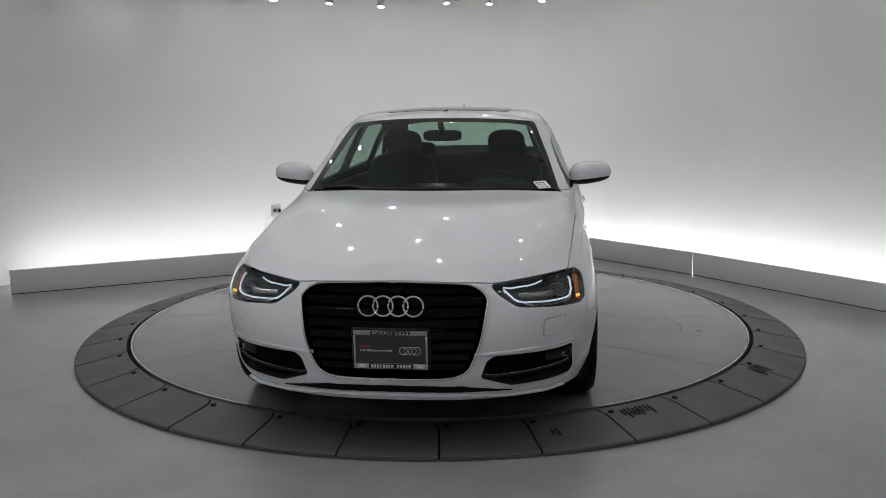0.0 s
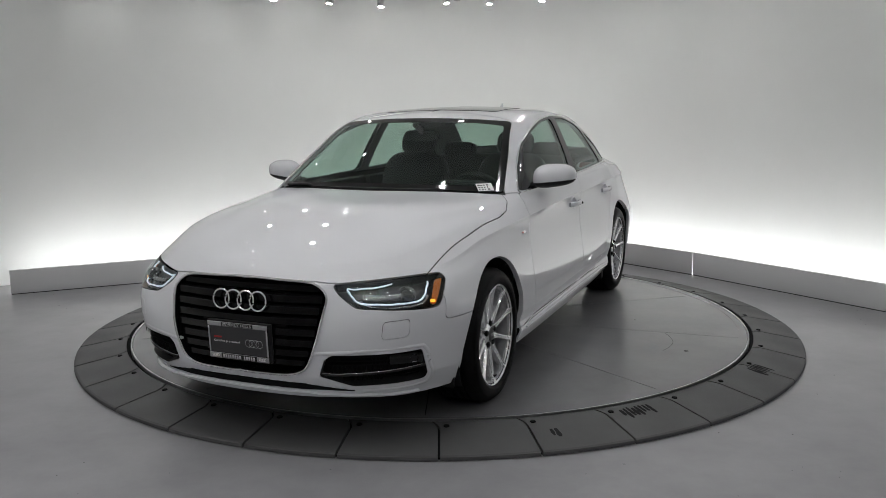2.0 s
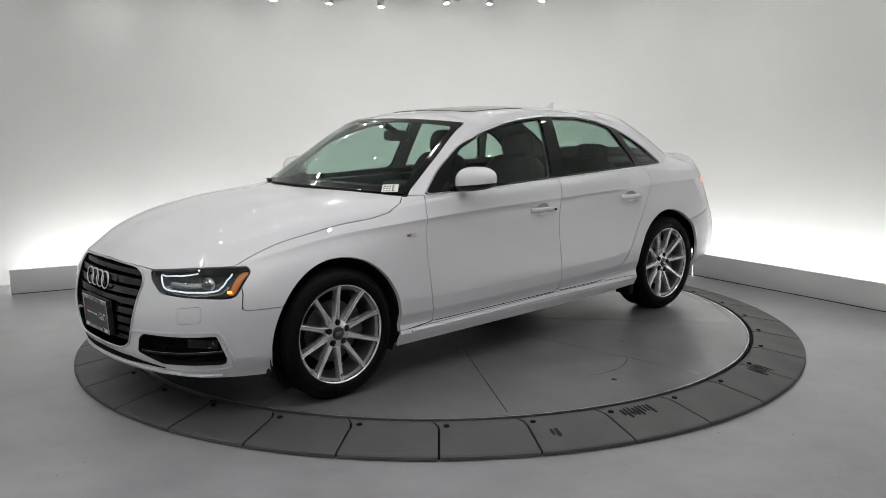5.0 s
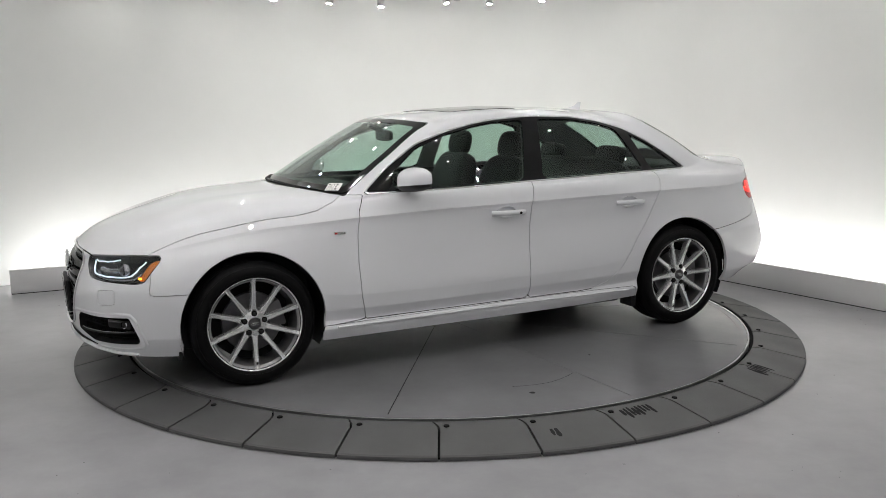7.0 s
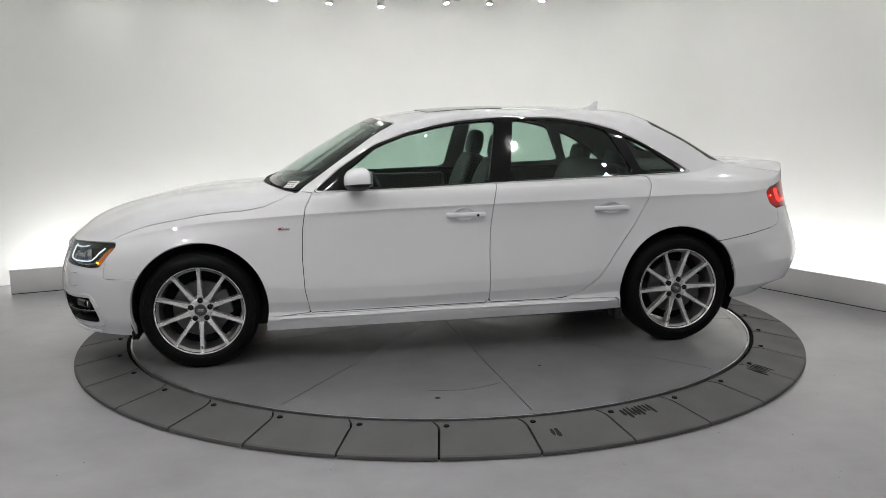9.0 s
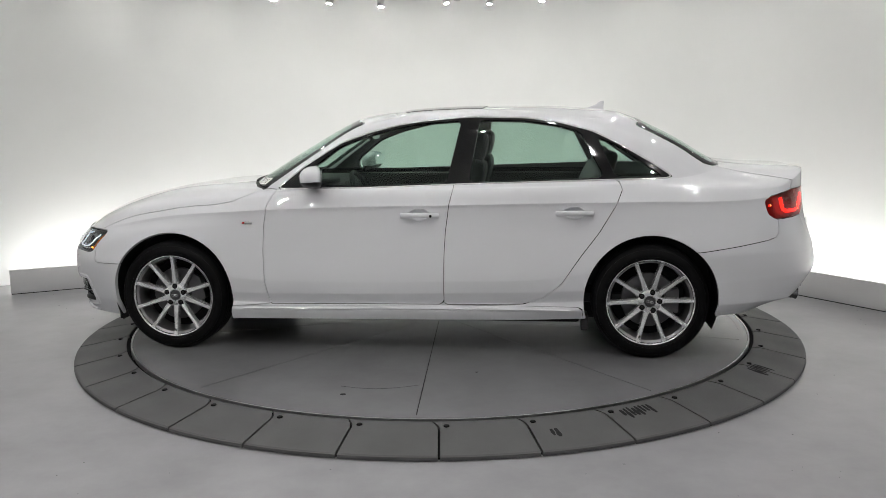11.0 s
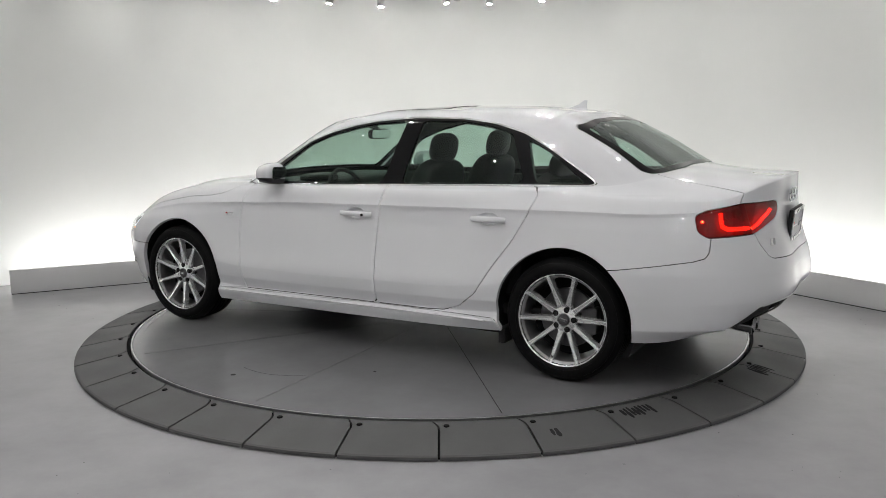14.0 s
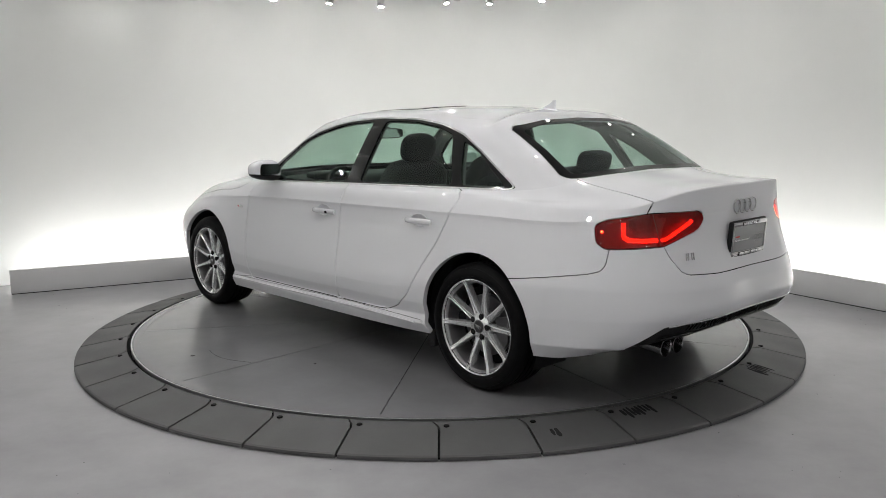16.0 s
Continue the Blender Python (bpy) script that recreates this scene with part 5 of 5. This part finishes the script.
def build_sides():
    for side, fd, rd in ((1, fdoors[0], rdoors[0]), (-1, fdoors[1], rdoors[1])):
        for door, x0, x1, z in ((fd, -.194, .010, .818), (rd, -1.074, -.869, .831)):
            xm = (x0 + x1) / 2
            # grip: a bowed bar with feet
            pts = [(x1, z - .002), (x1 - .03, z), (xm, z + .002), (x0 + .03, z), (x0, z - .002)]
            outs = (.006, .026, .034, .030, .008)
            P = [on_skin("side", a, b, o)[0] for (a, b), o in zip(pts, outs)]
            bm = bmesh.new()
            tube(bm, [(q[0], q[1], q[2]) for q in spline([tuple(p) for p in P], 6)], .0105, 12, False, 1.45)
            if side < 0:
                flip_bm(bm)
            hd = part("door_handle", bm, PAINT, door, "white pull door handle")
            # scooped cup behind the grip
            near = [on_skin("side", xm + a, z + b, 0)[0] for a in np.linspace(-.07, .07, 7) for b in np.linspace(-.04, .04, 9)]
            terms = lambda a, b: [1, a, b, a * a, b * b, a * b, b ** 3]
            bend = np.linalg.lstsq(np.array([terms(q.x - xm, q.z - z) for q in near]), np.array([q.y for q in near]), rcond=None)[0]
            bm = bmesh.new()
            rows = []
            for r, d in ((1.10, -.0062), (1.09, -.0026), (1.0, -.0022), (.96, -.006), (.88, -.014), (.7, -.021), (.4, -.0235), (.02, -.024)):
                ring = []
                for t in np.linspace(0, 2 * math.pi, 33)[:-1]:
                    a, b = .064 * r * math.cos(t), .002 + .035 * r * math.sin(t)
                    ring.append(bm.verts.new((xm + a, (float(np.dot(terms(a, b), bend)) + d + .0035) * side, z + b)))
                rows.append(ring)
            for a, b in zip(rows, rows[1:]):
                for i in range(32):
                    bm.faces.new((a[i], a[(i + 1) % 32], b[(i + 1) % 32], b[i]))
            bmesh.ops.recalc_face_normals(bm, faces=bm.faces[:])
            part("handle_cup", bm, PAINT, door)
            if door is fd:
                p, n = on_skin("side", x0 + .026, z - .001, .0445)
                bm = bmesh.new()
                lathe(bm, [(.001, .001), (.0075, .001), (.0085, -.012)], 14)
                part("keyhole", bm, DARK, hd, m=Matrix.Translation((p.x, p.y * side, p.z)) @ pose(0, 0, 0, 0, 0, 0 if side > 0 else 180))
        # small wing badge
        p, n = on_skin("side", .92, .768, .003)
        bm = bmesh.new()
        box(bm, -.032, .032, -.002, .002, -.008, .008, .002)
        bd = part("wing_badge", bm, SATIN, car, "small chrome badge on the wing", m=Matrix.Translation((p.x, p.y * side, p.z)) @ pose(0, 0, 0, 8 * side, 0, 0))
        bm = bmesh.new()
        box(bm, .014, .029, -.0032 , .0032, -.005, .005, .001)
        part("red_field", bm, RED_PRINT, bd)
        # door mirror: cap, lower shell, foot, glass
        bm = bmesh.new()
        bmesh.ops.create_uvsphere(bm, u_segments=32, v_segments=20, radius=1)
        for vv in bm.verts:
            x, y, z = vv.co
            s = lambda q, e: math.copysign(abs(q) ** e, q)
            x, y, z = s(x, .9), s(y, .72), s(z, .85 if z > 0 else .6)
            x = x if x > 0 else x * .35
            w = 1 - .12 * y
            vv.co = (x * .092, y * .124, (z * (.070 if z > 0 else .062) + .010 * y) * w)
        low = bm.copy()
        bmesh.ops.bisect_plane(bm, geom=bm.verts[:] + bm.edges[:] + bm.faces[:], plane_co=(0, 0, -.026), plane_no=(0, .1, -1), clear_outer=True)
        bmesh.ops.bisect_plane(low, geom=low.verts[:] + low.edges[:] + low.faces[:], plane_co=(0, 0, -.027), plane_no=(0, -.1, 1), clear_outer=True)
        mm = pose(.495, .900, 1.034, 0, 0, 13)
        if side < 0:
            flip_bm(bm)
            flip_bm(low)
            mm = pose(.495, -.900, 1.034, 0, 0, -13)
        mir = part("door_mirror", bm, PAINT, car, "white door mirror with a black foot", m=mm)
        part("mirror_shell", low, BLACK_PLASTIC, mir)
        bm = bmesh.new()
        prism(bm, round_poly([(-.090, -.032), (.090, -.027), (.092, .038), (-.082, .046)], .03), .003)
        bmesh.ops.transform(bm, matrix=pose(-.0345, 0, .003, 90, 0, -90), verts=bm.verts[:])
        if side < 0:
            bmesh.ops.scale(bm, vec=(1, -1, 1), verts=bm.verts[:])
            bmesh.ops.reverse_faces(bm, faces=bm.faces[:])
        part("mirror_glass", bm, MIRROR, mir)
        bm = bmesh.new()
        tube(bm, [(.012, -.165, -.052), (.012, -.13, -.050), (.008, -.09, -.044), (.0, -.04, -.036)], .022, 12, False, .8)
        if side < 0:
            flip_bm(bm)
        part("mirror_foot", bm, BLACK_PLASTIC, mir)
        # sill edge highlight bar
        bm = bmesh.new()
        skin_tube(bm, "side", [(.98, .262), (.5, .266), (0, .272), (-.5, .275), (-.95, .276)], .004, .009, 8, .7, side=side)
        part("sill_blade", bm, PAINT, car)
    # wipers
    for y0, y1 in ((.42, -.12), (-.12, -.62)):
        bm = bmesh.new()
        P = []
        for t in np.linspace(0, 1, 9):
            y = y0 + (y1 - y0) * t
            i = np.argmin(np.abs(FLAT_V[:, 1] - abs(y)) + 4 * np.abs(FLAT_V[:, 2] - .984) + np.where(FLAT_V[:, 0] > .6, 0, 9))
            P.append((FLAT_V[i][0] + .006, y, FLAT_V[i][2] + .006))
        tube(bm, P, .007, 6)
        part("wiper", bm, BLACK_PLASTIC, car, "black wiper blade")
    # paper sticker behind the windscreen
    a, b, c = (on_skin("screen", y, z, .0022)[0] for y, z in ((.685, .972), (.590, .975), (.680, 1.022)))
    ex, ey = (a - b).normalized(), (c - a).normalized()
    ez = ex.cross(ey).normalized()
    ey = ez.cross(ex)
    m = Matrix((ex, ey, ez)).transposed().to_4x4()
    m.translation = (a + b) / 2 + ey * .035
    bm = bmesh.new()
    prism(bm, [(-.045, -.03), (.045, -.03), (.045, .032), (-.045, .032)], .001)
    st = part("windscreen_sticker", bm, PAPER, car, "small white printed stock sticker", m=m)
    rnd = random.Random(4)
    for k in range(12):
        bm = bmesh.new()
        x, y = -.038 + .0165 * (k % 4), -.022 + .0175 * (k // 4)
        box(bm, x, x + rnd.uniform(.005, .014), y, y + rnd.uniform(.005, .010), .0008, .0018)
        part("print_bar", bm, BLACK_PLASTIC, st)
    # front lip: a dark channel over a forward blade
    bm = bmesh.new()
    rows = []
    for y in np.linspace(-.50, .50, 51):
        k = min(1.0, (.50 - abs(y)) / .22)
        zc, h = np.interp(abs(y), [0, .3, .50], [.256, .250, .230]), .002 + .028 * k
        P = [on_skin("end", float(y), zc + d * h, o)[0] for d, o in ((.5, -.01), (.5, .003), (-.5, .003), (-.5, -.01))]
        rows.append([bm.verts.new(p) for p in P])
    for p, q in zip(rows, rows[1:]):
        for u in range(3):
            bm.faces.new((p[u], p[u + 1], q[u + 1], q[u]))
    bmesh.ops.recalc_face_normals(bm, faces=bm.faces[:])
    part("lip_channel", bm, DARK, front_bumper, "dark channel over the front lip")
    for side in (1, -1):
        bm = bmesh.new()
        skin_tube(bm, "front_corner", [(-2.235, .226), (-2.0, .224), (-1.80, .214), (-1.62, .208), (-1.42, .206), (-1.25, .206)], .004, .013, 8, .55, side=side)
        part("lip_blade", bm, PAINT, front_bumper)


build_lamps()
build_front()
build_rear()
build_sides()

# ---------------- cabin ----------------
def soft_box(bm, cx, cy, cz, sx, sy, sz, e=.45, m=None):
    r = bmesh.ops.create_uvsphere(bm, u_segments=28, v_segments=18, radius=1)
    for v in r["verts"]:
        q = [math.copysign(abs(c) ** e, c) for c in v.co]
        p = Vector((q[0] * sx / 2, q[1] * sy / 2, q[2] * sz / 2))
        v.co = (m @ p if m is not None else p) + Vector((cx, cy, cz))


def build_cabin():
    for y in (.365, -.365):
        seat = empty("front_seat")
        seat.parent = car
        tagged(seat, "black leather front seat")
        tilt = pose(0, 0, 0, 0, -20, 0)
        bm = bmesh.new()
        soft_box(bm, .0, y, .52, .52, .50, .16)
        part("cushion", bm, LEATHER, seat)
        bm = bmesh.new()
        soft_box(bm, -.30, y, .82, .16, .50, .62, .5, tilt)
        part("backrest", bm, LEATHER, seat)
        bm = bmesh.new()
        soft_box(bm, -.405, y, 1.182, .105, .26, .185, .72, pose(0, 0, 0, 0, -12, 0))
        part("headrest", bm, LEATHER, seat, "padded black headrest")
        for dy in (-.06, .06):
            bm = bmesh.new()
            tube(bm, [(-.365, y + dy, 1.03), (-.395, y + dy, 1.13)], .007, 8)
            part("headrest_post", bm, SATIN, seat)
    bench = empty("rear_bench")
    bench.parent = car
    tagged(bench, "black leather rear bench seat")
    bm = bmesh.new()
    soft_box(bm, -.75, 0, .52, .50, 1.25, .18, .35)
    part("cushion", bm, LEATHER, bench)
    bm = bmesh.new()
    soft_box(bm, -1.08, 0, .80, .16, 1.25, .56, .35, pose(0, 0, 0, 0, -24, 0))
    part("backrest", bm, LEATHER, bench)
    for y in (.36, -.36):
        bm = bmesh.new()
        soft_box(bm, -1.19, y, 1.095, .10, .27, .13, .55, pose(0, 0, 0, 0, -14, 0))
        part("headrest", bm, LEATHER, bench)
    bm = bmesh.new()
    box(bm, -1.86, -1.20, -.58, .58, 1.00, 1.035, .01)
    part("parcel_shelf", bm, INTERIOR, car, "dark parcel shelf")
    bm = bmesh.new()
    soft_box(bm, .72, 0, .86, .46, 1.36, .22, .4)
    dash = part("dashboard", bm, INTERIOR, car, "black soft dashboard")
    bm = bmesh.new()
    soft_box(bm, .575, .365, .975, .16, .30, .06, .6)
    part("instrument_hood", bm, INTERIOR, dash)
    bm = bmesh.new()
    tube(bm, [(0, .185 * math.cos(t), .185 * math.sin(t)) for t in np.linspace(0, 2 * math.pi, 41)[:-1]], .014, 8, True)
    sw = part("steering_wheel", bm, LEATHER, car, "black leather steering wheel", m=pose(.32, .365, .86, 0, 24, 0))
    bm = bmesh.new()
    soft_box(bm, .02, 0, -.01, .05, .13, .12, .6)
    part("wheel_hub", bm, INTERIOR, sw)
    for a in (0, 180, 270):
        bm = bmesh.new()
        c, s = math.cos(radians(a)), math.sin(radians(a))
        tube(bm, [(.02, .04 * c, .04 * s), (.005, .178 * c, .178 * s)], .013, 8, False, .7)
        part("wheel_spoke", bm, INTERIOR, sw)
    bm = bmesh.new()
    soft_box(bm, .33, 0, 1.255, .035, .24, .07, .5)
    im = part("interior_mirror", bm, BLACK_PLASTIC, car, "black interior mirror under the roof")
    bm = bmesh.new()
    prism(bm, round_poly([(-.11, -.028), (.11, -.028), (.11, .028), (-.11, .028)], .02), .002)
    bmesh.ops.transform(bm, matrix=pose(.312, 0, 1.255, 90, 0, -90), verts=bm.verts[:])
    part("mirror_glass", bm, MIRROR, im)
    bm = bmesh.new()
    tube(bm, [(.34, 0, 1.28), (.40, 0, 1.315), (.43, 0, 1.325)], .02, 10)
    part("mirror_stem", bm, BLACK_PLASTIC, im)
    bm = bmesh.new()
    box(bm, -1.3, .9, -.78, .78, .30, .36, .02)
    part("cabin_floor", bm, INTERIOR, car)
    for s in (1, -1):
        for x0, x1 in ((-.24, .66), (-1.12, -.28)):
            bm = bmesh.new()
            box(bm, x0, x1, s * .73 - .03, s * .73 + .03, .40, .955, .025)
            part("door_card", bm, INTERIOR, car, "dark door trim")
    bm = bmesh.new()
    box(bm, -.25, .6, -.12, .12, .36, .66, .04)
    part("centre_console", bm, INTERIOR, car)


build_cabin()

# ---------------- what moves ----------------
def motions():
    turn = [(t, pose(0, 0, 0, 0, 0, a)) for t, a in TURN]
    walk(disc, turn)
    walk(car, [(t, m @ pose(CAR_X, CAR_Y, DISC_Z)) for t, m in turn])


motions()
